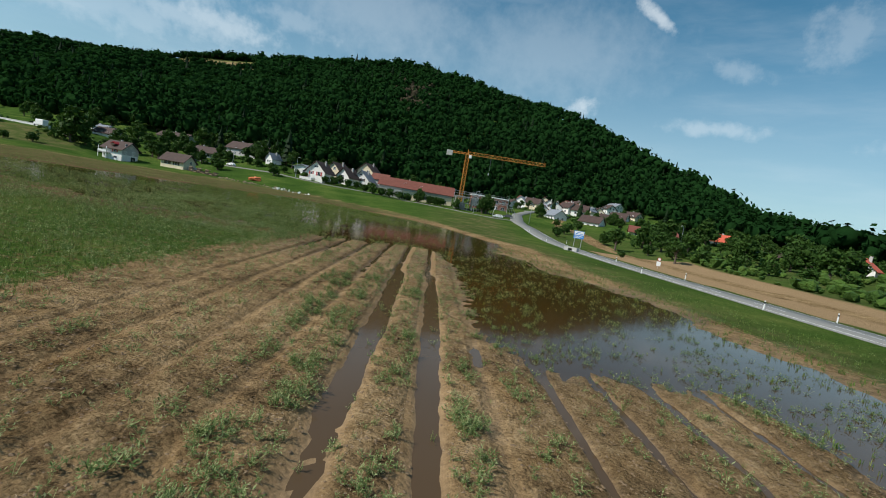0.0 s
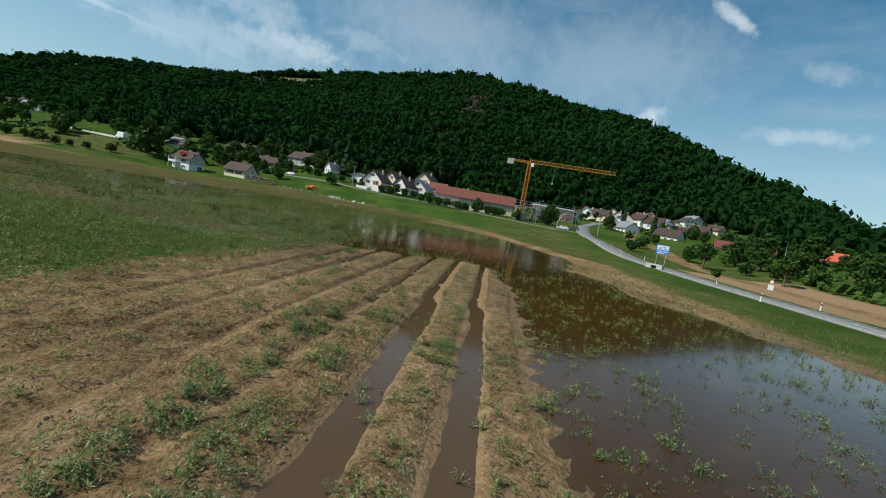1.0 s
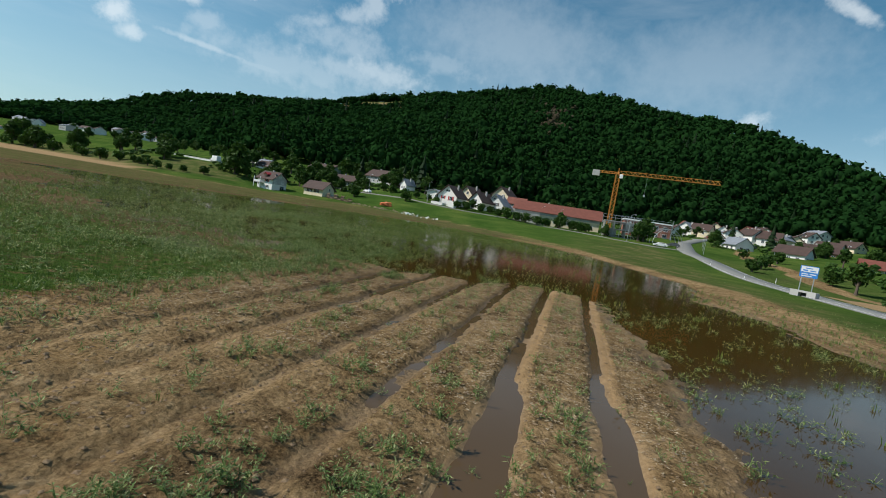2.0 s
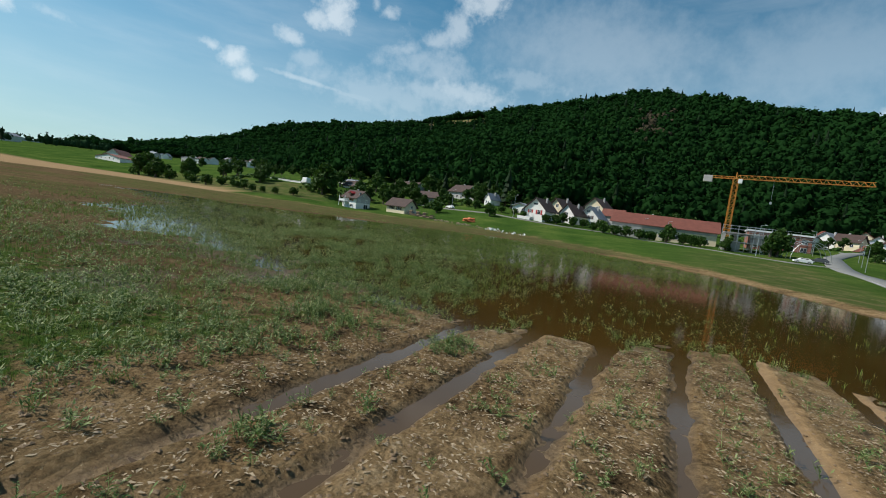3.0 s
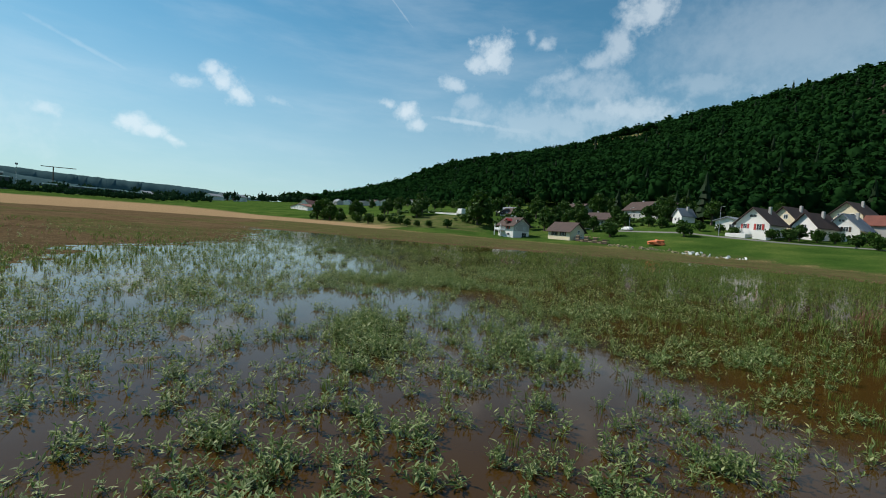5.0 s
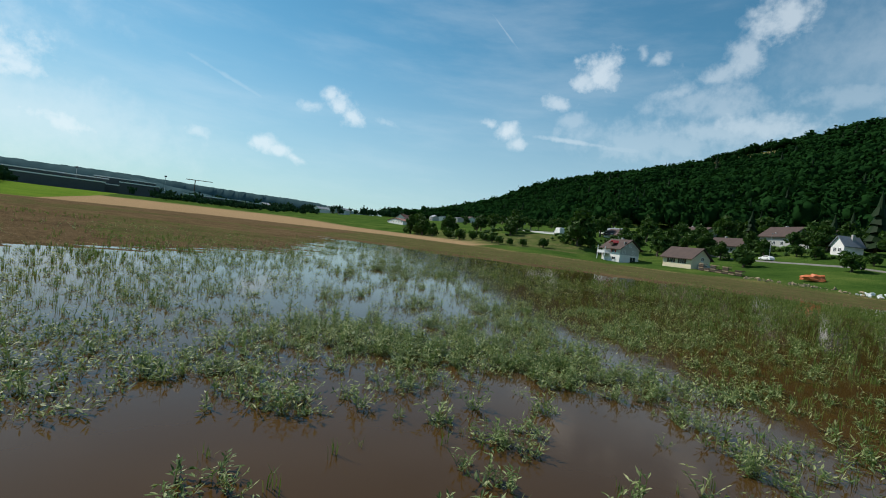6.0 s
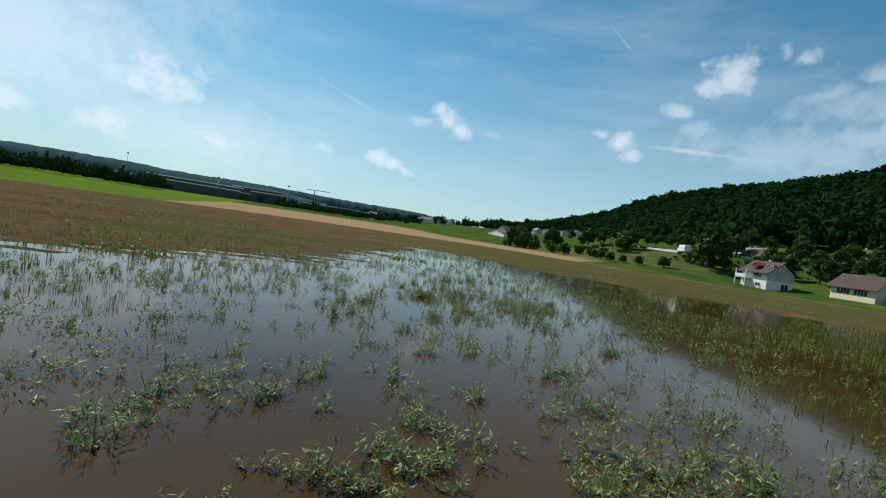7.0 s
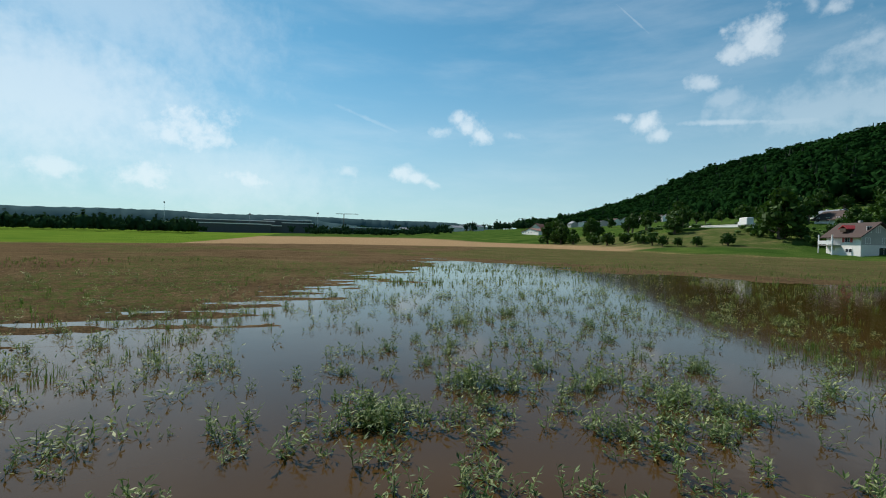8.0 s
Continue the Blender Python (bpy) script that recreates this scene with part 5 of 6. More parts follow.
    for yy in (-6.3, -5.5):
        for i in range(7):
            beam(bm, (-6.6 + i * 2.2, yy, -1.5), (-6.6 + i * 2.2, yy, 8.2), 0.06)
        for zz in (1.0, 3.0, 5.0, 7.0, 8.0):
            beam(bm, (-6.6, yy, zz), (6.6, yy, zz), 0.05)
    for zz in (1.0, 3.0, 5.0, 7.0):
        box(bm, -6.6, 6.6, -6.3, -5.5, zz - 0.06, zz)
    part("scaffold", bm, STEEL, s, "galvanised tube scaffold with decks")
    k = thing("brick_building", pose(53.5, 209, 7.0, 0, 0, -8), "half-built red brick block with flat white roof", "building")
    part("wall", boxed(-9, 9, -5, 5, -2, 6.2), BRICK, k)
    part("roof", boxed(-9.4, 9.4, -5.4, 5.4, 6.2, 6.7), WHITE, k, "flat white roof edge")
    for i in range(5):
        for f in range(2):
            window(k, wall_pose("front", 18, 10, -7 + i * 3.5, 1.6 + f * 2.8), 1.6, 1.5)
    bm = bmesh.new()
    for i in range(6):
        beam(bm, (-9 + i * 3.6, -6, -1.5), (-9 + i * 3.6, -6, 7.5), 0.06)
    for zz in (1.2, 3.4, 5.6, 7.4):
        beam(bm, (-9, -6, zz), (9, -6, zz), 0.05)
    part("scaffold", bm, STEEL, k, "galvanised tube scaffold")
    # village up the valley
    rng = random.Random(8)
    spots = [(122, 316, 14.5, -20, 10, 12, 5, 4, PLASTER, GREYROOF), (132, 322, 16, 30, 10, 13, 5, 4, PLASTER, BROWNROOF), (140, 305, 15.5, -30, 9, 11, 5, 4, PLASTER, GREYROOF),
             (151, 319, 18, -25, 9, 11, 5, 4.5, CREAM, REDROOF), (134, 270, 13.4, 60, 9, 13, 3.5, 3, GREYPL, GREYROOF), (147, 276, 14, -15, 10, 12, 4.5, 4, CREAM, BROWNROOF),
             (180, 314, 22.5, 20, 11, 11, 5, 3, PLASTER, GREYROOF), (136, 235, 10.6, 65, 10, 16, 3.4, 3.2, BRICK, BROWNROOF), (112, 300, 13, 25, 10, 12, 4.5, 4, PLASTER, BROWNROOF),
             (162, 296, 17.5, -20, 10, 12, 4.5, 4, PLASTER, BROWNROOF), (150, 252, 12.5, 40, 9, 12, 4.5, 3.6, PLASTER, BROWNROOF), (165, 262, 15, 20, 9, 12, 4.5, 3.6, CREAM, BROWNROOF),
             (116, 164, 5.6, 62, 9, 22, 2.8, 2.8, CREAM, REDROOF), (142, 152, 7.6, 60, 10, 18, 2.6, 3.2, PLASTER, BRIGHTROOF), (141, 121, 4.0, 70, 9, 17, 2.8, 2.6, GREYPL, BROWNROOF),
             (133, 92, 4.4, -60, 8, 11, 3.6, 3.4, PLASTER, BRIGHTROOF), (138, 84, 4.2, -50, 8, 9, 3.6, 3.0, PLASTER, GREYROOF), (104, 196, 6.4, 40, 9, 12, 3.6, 3.4, PLASTER, BROWNROOF),
             (92, 214, 7.2, 10, 9, 12, 3.4, 3.4, PLASTER, GREYROOF), (98, 250, 9, -10, 9, 12, 4, 3.6, PLASTER, REDROOF), (110, 272, 11, 15, 9, 12, 4.4, 3.6, CREAM, GREYROOF),
             (82, 262, 9.5, 0, 9, 12, 4.4, 3.6, PLASTER, BROWNROOF)]
    for i in range(18):
        az, r = rng.uniform(19, 33), rng.uniform(225, 330)
        spots.append((CX + r * math.sin(radians(az)), CY + r * math.cos(radians(az)), 99, rng.uniform(-60, 60), rng.uniform(7.5, 10), rng.uniform(9, 12), rng.uniform(3.4, 5.4), rng.uniform(2.6, 4),
                      rng.choice((PLASTER, PLASTER, CREAM)), rng.choice((GREYROOF, BROWNROOF, BROWNROOF, REDROOF))))
    look_of = {PLASTER: "white", CREAM: "cream", GREYPL: "grey", BRICK: "red brick"}
    roof_of = {GREYROOF: "grey slate roof", BROWNROOF: "brown tiled roof", REDROOF: "dull red tiled roof", BRIGHTROOF: "bright red new roof"}
    for x, y, z, rot, w, d, h, rh, wm, rm in spots:
        n = max(2, int(d / 4))
        w, d, h, rh = w * 0.85, d * 0.85, h * 0.9, rh * 0.85
        house(x, y, min(z, z_at(x, y) + 0.6), rot, w, d, h, rh, wm, rm, f"{look_of[wm]} village house with {roof_of[rm]} among gardens", 0.6,
              facade("front", w * 0.7, 1 + (h > 4), 2) + facade("left", d * 0.85, 1 + (h > 4), n))
    # settlement far up the slope to the west
    for i in range(26):
        az, r = rng.uniform(-54, -41), rng.uniform(500, 660)
        x, y = CX + r * math.sin(radians(az)), CY + r * math.cos(radians(az))
        w = rng.uniform(6, 10)
        house(x, y, z_at(x, y), rng.uniform(20, 90), w, rng.uniform(7, 13), rng.uniform(3, 5), rng.uniform(0.6, 3), GREYPL if i % 3 == 0 else PLASTER, GREYROOF if i % 2 else BROWNROOF,
              "far white house on the slope below the forest", 0.4, facade("left", 9, 2, 3, (1.6, 1.3)), False, "far houses")
    house(-404, 291, 10, 40, 14, 40, 4, 6, PLASTER, REDROOF, "long farmhouse with red roof at the valley mouth", 0.8, [], False, "far houses")
    house(-384, 300, 10, 40, 10, 16, 4, 3, PLASTER, GREYROOF, "white house at the valley mouth", 0.8, [], False, "far houses")
    for x, y, w, d, h in ((-690, 315, 14, 22, 6), (-720, 340, 12, 16, 7), (-770, 258, 16, 34, 5), (-640, 330, 12, 14, 6)):
        house(x, y, z_at(x, y), rng.uniform(0, 90), w, d, h, 3, PLASTER, GREYROOF, "far house at the end of the plain", 0.5, [], False, "far houses")


build_houses()


house(-358, 256, z_at(-358, 256) - 0.3, -11, 40, 10, 2.2, 2.3, PLASTER, REDROOF, "long low white hall with dull red roof behind the stubble field", windows=facade("front", 40, 1, 6), chimney=False, name="hall", group="")


def garden_wall(x0, y0, x1, y1, z0, z1, tall, label):
    d = math.hypot(x1 - x0, y1 - y0)
    ob = thing("garden_wall", pose(x0, y0, 0, 0, 0, math.degrees(math.atan2(y1 - y0, x1 - x0))), label, "wall")
    bm = bmesh.new()
    vs = [bm.verts.new(p) for p in ((0, -0.15, z0 - 2), (d, -0.15, z1 - 2), (d, 0.15, z1 - 2), (0, 0.15, z0 - 2), (0, -0.15, z0 + tall), (d, -0.15, z1 + tall), (d, 0.15, z1 + tall), (0, 0.15, z0 + tall))]
    for q in ((3, 2, 1, 0), (4, 5, 6, 7), (0, 1, 5, 4), (1, 2, 6, 5), (2, 3, 7, 6), (3, 0, 4, 7)):
        bm.faces.new([vs[i] for i in q])
    part("wall_body", bm, WHITE, ob)
    bm = bmesh.new()
    box(bm, 0, d, -0.22, 0.22, min(z0, z1) + tall - 0.02, min(z0, z1) + tall + 0.1)
    part("coping", bm, CONCRETE, ob, "flat concrete coping")


garden_wall(-213, 241, -147, 213, 10.4, 9.4, 1.3, "long white garden wall along the top of the bank")


def camper(x, y, z, rot):
    v = thing("camper_van", pose(x, y, z, 0, 0, rot), "white camper van parked on top of the bank", "camper van")
    body = bmesh.new()
    box(body, -3.2, 2.2, -1.1, 1.1, 0.5, 3.1, bevel=0.2)
    box(body, 2.1, 3.4, -1.05, 1.05, 0.5, 1.7, bevel=0.2)
    part("body", body, WHITE, v)
    part("side_window", boxed(-2.2, -0.6, -1.13, -1.08, 1.7, 2.4), GLASS, v)
    part("side_window", boxed(0.3, 1.4, -1.13, -1.08, 1.7, 2.4), GLASS, v)
    part("windscreen", boxed(2.15, 2.3, -0.9, 0.9, 1.7, 2.5), GLASS, v)
    for sx in (-2.0, 2.4):
        for sy in (-1.0, 1.0):
            bm = bmesh.new()
            beam(bm, (sx, sy - 0.12, 0.36), (sx, sy + 0.12, 0.36), 0.36, 14)
            part("wheel", bm, RUBBER, v, "black tyre")
    return v


camper(-151, 213.5, z_at(-151, 213.5) + 0.1, 152)


def car(x, y, z, rot, paint, label):
    v = thing("car", pose(x, y, z, 0, 0, rot), label, "car", "parked cars")
    bm = bmesh.new()
    prof = [(-2.1, 0.3), (2.1, 0.3), (2.15, 0.75), (1.2, 0.95), (0.55, 1.45), (-1.2, 1.48), (-1.95, 1.0), (-2.15, 0.8)]
    a, b = [[bm.verts.new((px, s * (0.85 if pz < 1.1 else 0.68), pz)) for px, pz in prof] for s in (-1, 1)]
    bm.faces.new(a)
    bm.faces.new(b[::-1])
    for i in range(len(prof)):
        j = (i + 1) % len(prof)
        bm.faces.new((a[j], a[i], b[i], b[j]))
    bmesh.ops.recalc_face_normals(bm, faces=bm.faces)
    part("body", bm, paint, v)
    part("side_glass", boxed(-1.2, 0.6, -0.79, -0.74, 1.02, 1.36), GLASS, v)
    part("side_glass", boxed(-1.2, 0.6, 0.74, 0.79, 1.02, 1.36), GLASS, v)
    for sx in (-1.3, 1.3):
        for sy in (-0.78, 0.78):
            bm = bmesh.new()
            beam(bm, (sx, sy - 0.1, 0.32), (sx, sy + 0.1, 0.32), 0.32, 14)
            wheel = part("wheel", bm, RUBBER, v, "black tyre")
            bm = bmesh.new()
            beam(bm, (sx, sy - 0.11, 0.32), (sx, sy + 0.11, 0.32), 0.19, 10)
            part("rim", bm, STEEL, wheel, "metal rim")
    return v


car(-71, 213.5, z_at(-71, 213.5) + 0.22, 150, WHITE, "white car parked on the lane below the houses")
car(49, 170.5, z_at(49, 170.5) + 0.22, 175, WHITE, "white car standing near the road junction")
car(55.5, 178, z_at(55.5, 178) + 0.1, 165, DARKMETAL, "dark car standing near the road junction")


def build_crane():
    x, y, z, top = 47.0, 252.5, 8.0, 37.6
    c = thing("tower_crane", pose(x, y, z), "orange-yellow lattice tower crane over the building site", "crane")
    H = top - z
    bm = bmesh.new()
    s = 0.95
    for sx in (-s, s):
        for sy in (-s, s):
            beam(bm, (sx, sy, -1), (sx, sy, H), 0.17)
    n = 13
    for i in range(n):
        a, b = H * i / n, H * (i + 1) / n
        for k in (-s, s):
            beam(bm, (-s, k, a), (s, k, b), 0.09)
            beam(bm, (k, s, a), (k, -s, b), 0.09)
            beam(bm, (-s, k, b), (s, k, b), 0.08)
            beam(bm, (k, -s, b), (k, s, b), 0.08)
    part("mast", bm, ORANGE, c, "orange lattice mast")
    turn = math.degrees(math.atan2(-11, 44))
    arm = pose(0, 0, H, 0, 0, turn)

    def truss(l0, l1, tall, m):
        bm = bmesh.new()
        k = max(2, int(abs(l1 - l0) / 2.2))
        for yy, zz in ((-0.8, 0), (0.8, 0), (0, tall)):
            beam(bm, (l0, yy, zz), (l1, yy, zz), 0.14)
        for i in range(k):
            p, q = l0 + (l1 - l0) * i / k, l0 + (l1 - l0) * (i + 1) / k
            mid = (p + q) / 2
            for yy in (-0.8, 0.8):
                beam(bm, (p, yy, 0), (mid, 0, tall), 0.08)
                beam(bm, (mid, 0, tall), (q, yy, 0), 0.08)
            beam(bm, (p, -0.8, 0), (p, 0.8, 0), 0.07)
        return bm

    part("jib", truss(0, 46, 1.7, arm), ORANGE, c, "long orange lattice jib", arm)
    part("counter_jib", truss(-12, 0, 0.9, arm), ORANGE, c, "short orange counter jib", arm)
    part("counterweight", boxed(-12.6, -9.0, -0.9, 0.9, -2.0, 1.0, bevel=0.1), CONCRETE, c, "pale concrete counterweight blocks", arm)
    part("cab", boxed(1.0, 2.6, -1.9, -0.5, -2.2, -0.2, bevel=0.15), WHITE, c, "small white driver's cab", arm)
    bm = bmesh.new()
    beam(bm, (0, 0, 0), (0, 0, 3.0), 0.35, 4, 0.2)
    part("head", bm, ORANGE, c, "orange crane head", arm)
    bm = bmesh.new()
    beam(bm, (14, 0, 0), (14, 0, -9), 0.05)
    box(bm, 13.6, 14.4, -0.3, 0.3, -10, -9)
    part("hook", bm, STEEL, c, "hook block on its cable", arm)


build_crane()


def arch_frame(x, y, z):
    a = thing("arched_frame", pose(x, y, z, 0, 0, 12), "bare arched steel frame beside the road junction", "frame")
    for k in range(3):
        bm = bmesh.new()
        pts = [(-5.6 * math.cos(math.pi * i / 16), k * 2.2, 5.8 * math.sin(math.pi * i / 16)) for i in range(17)]
        for p, q in zip(pts, pts[1:]):
            beam(bm, p, q, 0.09, 6)
        part("arch", bm, STEEL, a, "bent grey steel tube")
    bm = bmesh.new()
    for i in (4, 8, 12):
        p = (-5.6 * math.cos(math.pi * i / 16), 0, 5.8 * math.sin(math.pi * i / 16))
        beam(bm, p, (p[0], 4.4, p[2]), 0.06, 6)
    part("purlin", bm, STEEL, a, "grey steel tie tubes")


arch_frame(54.5, 181, z_at(54.5, 181))


def street_lamp_kind():
    lamp = thing("street_lamp", pose(40, 178.6, z_at(40, 178.6)), "slim grey steel street lamp beside the lane", "street lamp", "street lamps")
    bm = bmesh.new()
    beam(bm, (0, 0, -0.3), (0, 0, 9.4), 0.11, 8, 0.06)
    part("pole", bm, STEEL, lamp)
    bm = bmesh.new()
    beam(bm, (0, 0, 9.35), (1.1, 0, 9.6), 0.05, 6)
    part("arm", bm, STEEL, lamp)
    part("lamp_head", boxed(0.9, 1.7, -0.16, 0.16, 9.52, 9.68, bevel=0.04), WHITE, lamp, "flat white lamp head")
    for x, y, rot, s in ((17, 196, 30, 0.8), (-39.4, 201.7, 60, 0.95), (-71, 215.5, 60, 0.9), (62, 168, 200, 0.75), (67, 182, 200, 0.75), (72, 196, 200, 0.75), (98, 121, 200, 0.8), (60, 196, 180, 0.85), (10, 205, 30, 0.8)):
        copy_thing(lamp, Matrix.LocRotScale((x, y, z_at(x, y)), Euler((0, 0, radians(rot))), (s, s, s)))


street_lamp_kind()


def road_furniture():
    # direction sign
    s = thing("direction_sign", pose(45.6, 86.0, z_at(45.6, 86.0), 0, 0, -22), "blue and white direction sign on two steel posts by the road", "road sign")
    for xx in (-0.8,):
        bm = bmesh.new()
        beam(bm, (xx, 0.05, -0.4), (xx, 0.05, 4.4), 0.07, 8)
        part("post", bm, STEEL, s, "grey steel post")
    bm = bmesh.new()
    beam(bm, (0.8, 0.05, -0.4), (0.8, 0.05, 4.4), 0.07, 8)
    part("post", bm, STEEL, s, "grey steel post")
    plate = part("plate", boxed(-1.15, 1.15, -0.04, 0.0, 2.7, 4.5, bevel=0.01), BLUE, s, "blue plate with white panel")
    part("white_panel", boxed(-1.05, 1.05, -0.05, -0.042, 3.55, 4.42), WHITE, plate, "white upper panel")
    for x0, x1, z0, z1 in ((-0.8, -0.2, 3.7, 3.9), (0.1, 0.8, 3.7, 3.85), (-0.5, 0.4, 4.05, 4.2)):
        part("writing_bar", boxed(x0, x1, -0.056, -0.051, z0, z1), BLUE, plate, "blue bar of unreadable writing")
    for x0, x1, z0, z1 in ((-0.9, -0.1, 3.15, 3.3), (0.1, 0.9, 3.15, 3.3), (-0.9, 0.4, 2.85, 3.0)):
        part("writing_bar", boxed(x0, x1, -0.046, -0.041, z0, z1), WHITE, plate, "white bar of unreadable writing")
    # pipe under the field track
    c = thing("culvert", pose(39.6, 76.0, z_at(39.6, 76.0) - 0.1, 0, 0, -60), "grey concrete culvert with dark pipe mouth in the bank", "culvert")
    bm = bmesh.new()
    box(bm, -1.6, -0.5, -0.25, 0.6, -0.4, 1.0)
    box(bm, 0.5, 1.6, -0.25, 0.6, -0.4, 1.0)
    box(bm, -0.5, 0.5, -0.25, 0.6, 0.75, 1.0)
    part("headwall", bm, CONCRETE, c)
    part("pipe", boxed(-0.5, 0.5, 0.25, 0.6, -0.4, 0.75), BLACK, c, "dark pipe mouth")
    # round sign on a white board
    r = thing("road_sign", pose(53.5, 66.3, z_at(53.5, 66.3), 0, 0, -25), "round red and white sign above a small white board", "road sign")
    bm = bmesh.new()
    beam(bm, (0, 0.04, -0.4), (0, 0.04, 2.1), 0.04, 8)
    part("post", bm, STEEL, r)
    bm = bmesh.new()
    beam(bm, (0, -0.03, 1.75), (0, 0, 1.75), 0.36, 20)
    disc = part("disc", bm, REDPAINT, r, "round red rimmed plate")
    bm = bmesh.new()
    beam(bm, (0, -0.04, 1.75), (0, -0.032, 1.75), 0.25, 20)
    part("face", bm, WHITE, disc, "white sign face")
    part("board", boxed(-0.38, 0.38, -0.03, 0.0, 0.45, 1.3), WHITE, r, "small white board")
    # edge posts
    p = thing("edge_post", pose(36.6, 24.8, z_at(36.6, 24.8)), "white plastic edge post with black band by the road", "edge post", "edge posts")
    bm = bmesh.new()
    beam(bm, (0, 0, -0.2), (0, 0, 1.05), 0.075, 6, 0.06)
    part("post_body", bm, WHITE, p)
    bm = bmesh.new()
    beam(bm, (0, 0, 0.72), (0, 0, 0.92), 0.078, 6, 0.074)
    part("band", bm, BLACK, p, "black reflector band")
    for x, y in ((44.0, 23.7), (45.6, 48), (36.9, 46), (42.2, 62.2), (45.0, 103.5), (52.0, 106), (35.3, 0), (42.6, 0), (48.5, 128)):
        copy_thing(p, pose(x, y, z_at(x, y)))


road_furniture()


def build_junk():
    rng = random.Random(5)
    bm = bmesh.new()
    bmesh.ops.create_icosphere(bm, subdivisions=2, radius=0.55)
    for v in bm.verts:
        v.co *= 0.75 + 0.5 * noise.noise(v.co * 2.3)
    first = None
    me = link_bm("rubble_block", bm, LITTER)
    mw = me.copy()
    mw.materials.clear()
    mw.materials.append(WHITE)
    for i in range(110):
        t = rng.random()
        x, y = -64 + 36 * t + rng.uniform(-1.2, 1.2), 179 - 15 * t + rng.uniform(-1.6, 1.6)
        ob = new("rubble_block", mw if t > 0.6 and rng.random() < 0.7 else me)
        s = rng.uniform(0.3, 0.95)
        ob.matrix_basis = Matrix.LocRotScale((x, y, z_at(x, y) + 0.2 * s), Euler((rng.uniform(0, 3), rng.uniform(0, 3), rng.uniform(0, 6))), (s * rng.uniform(0.7, 1.5), s, s * 0.6))
        tagged(ob, "pale block of rubble dumped along the field edge" if ob.data is me else "white filled sack dumped along the field edge", "rubble", "rubble row")
    bm = bmesh.new()
    bmesh.ops.create_icosphere(bm, subdivisions=3, radius=1.0)
    for v in bm.verts:
        v.co *= 0.8 + 0.45 * noise.noise(v.co * 1.7)
        v.co.z = max(v.co.z, -0.3)
    heap = new("tarpaulin_heap", link_bm("tarpaulin_heap", bm, TARP))
    heap.matrix_basis = Matrix.LocRotScale((-51, 181, z_at(-51, 181) + 0.5), Euler((0, 0, 0.4)), (3.0, 1.5, 1.4))
    tagged(heap, "heap covered with a bright orange tarpaulin", "heap")
    # stacked timber and pallets beside the barn
    for i in range(7):
        x, y = -78 + i * 1.9, 187.5 - i * 0.9
        st = thing("timber_stack", pose(x, y, z_at(x, y), 0, 0, -25 + rng.uniform(-8, 8)), "stack of dark boards and pallets in the yard", "timber stack", "timber stacks")
        for k in range(rng.randint(2, 4)):
            bm = bmesh.new()
            for b in range(4):
                box(bm, -1.0, 1.0, -0.6 + b * 0.32, -0.38 + b * 0.32, k * 0.55 + 0.1, k * 0.55 + 0.3)
            part("board", bm, WOOD if (i + k) % 2 else DARKWOOD, st)
            part("bearer", boxed(-0.9, 0.9, -0.5, -0.3, k * 0.55 - 0.2, k * 0.55 + 0.1), DARKWOOD, st, "dark timber bearer")


build_junk()


def industrial():
    rng = random.Random(3)
    spec = [(-690, -28, 150, 26, 11, 93), (-706, 46, 46, 30, 9, 88), (-694, 82, 40, 24, 13, 86), (-700, 170, 78, 22, 8, 80), (-740, 225, 26, 14, 6, 74), (-760, -10, 120, 26, 16, 92), (-800, 70, 70, 24, 18, 88)]
    for x, y, l, d, h, rot in spec:
        z = z_at(x, y)
        s = thing("warehouse", pose(x, y, z, 0, 0, rot), "long dark clad warehouse with pale roof edge across the plain", "warehouse", "warehouses")
        part("wall", boxed(-l / 2, l / 2, -d / 2, d / 2, -4, h), DARKMETAL, s)
        part("roof", boxed(-l / 2 - 0.5, l / 2 + 0.5, -d / 2 - 0.5, d / 2 + 0.5, h, h + 1.2), WHITE, s, "pale flat roof edge")
        for i in range(int(l / 12)):
            part("bay", boxed(-l / 2 + 4 + i * 12, -l / 2 + 10 + i * 12, d / 2, d / 2 + 0.3, 0.5, h * 0.4), GREYPL, s, "grey loading bay door")
    for x, y, h in ((-700, 20, 26), (-720, 110, 30), (-880, -120, 44)):
        m = thing("lighting_mast", pose(x, y, z_at(x, y)), "tall thin steel mast far across the plain", "mast", "masts")
        bm = bmesh.new()
        beam(bm, (0, 0, -1), (0, 0, h), 0.3, 6, 0.18)
        part("pole", bm, STEEL, m)
        part("head", boxed(-1.2, 1.2, -1.2, 1.2, h - 2, h, bevel=0.2), DARKMETAL, m, "dark lamp head")
    k = thing("far_crane", pose(-1000, 182, z_at(-1000, 182)), "distant tower crane on the plain", "crane")
    bm = bmesh.new()
    beam(bm, (0, 0, -2), (0, 0, 36), 1.0)
    part("mast", bm, DARKWOOD, k)
    bm = bmesh.new()
    beam(bm, (0, -16, 36), (0, 30, 37), 0.8)
    part("jib", bm, DARKWOOD, k)


industrial()


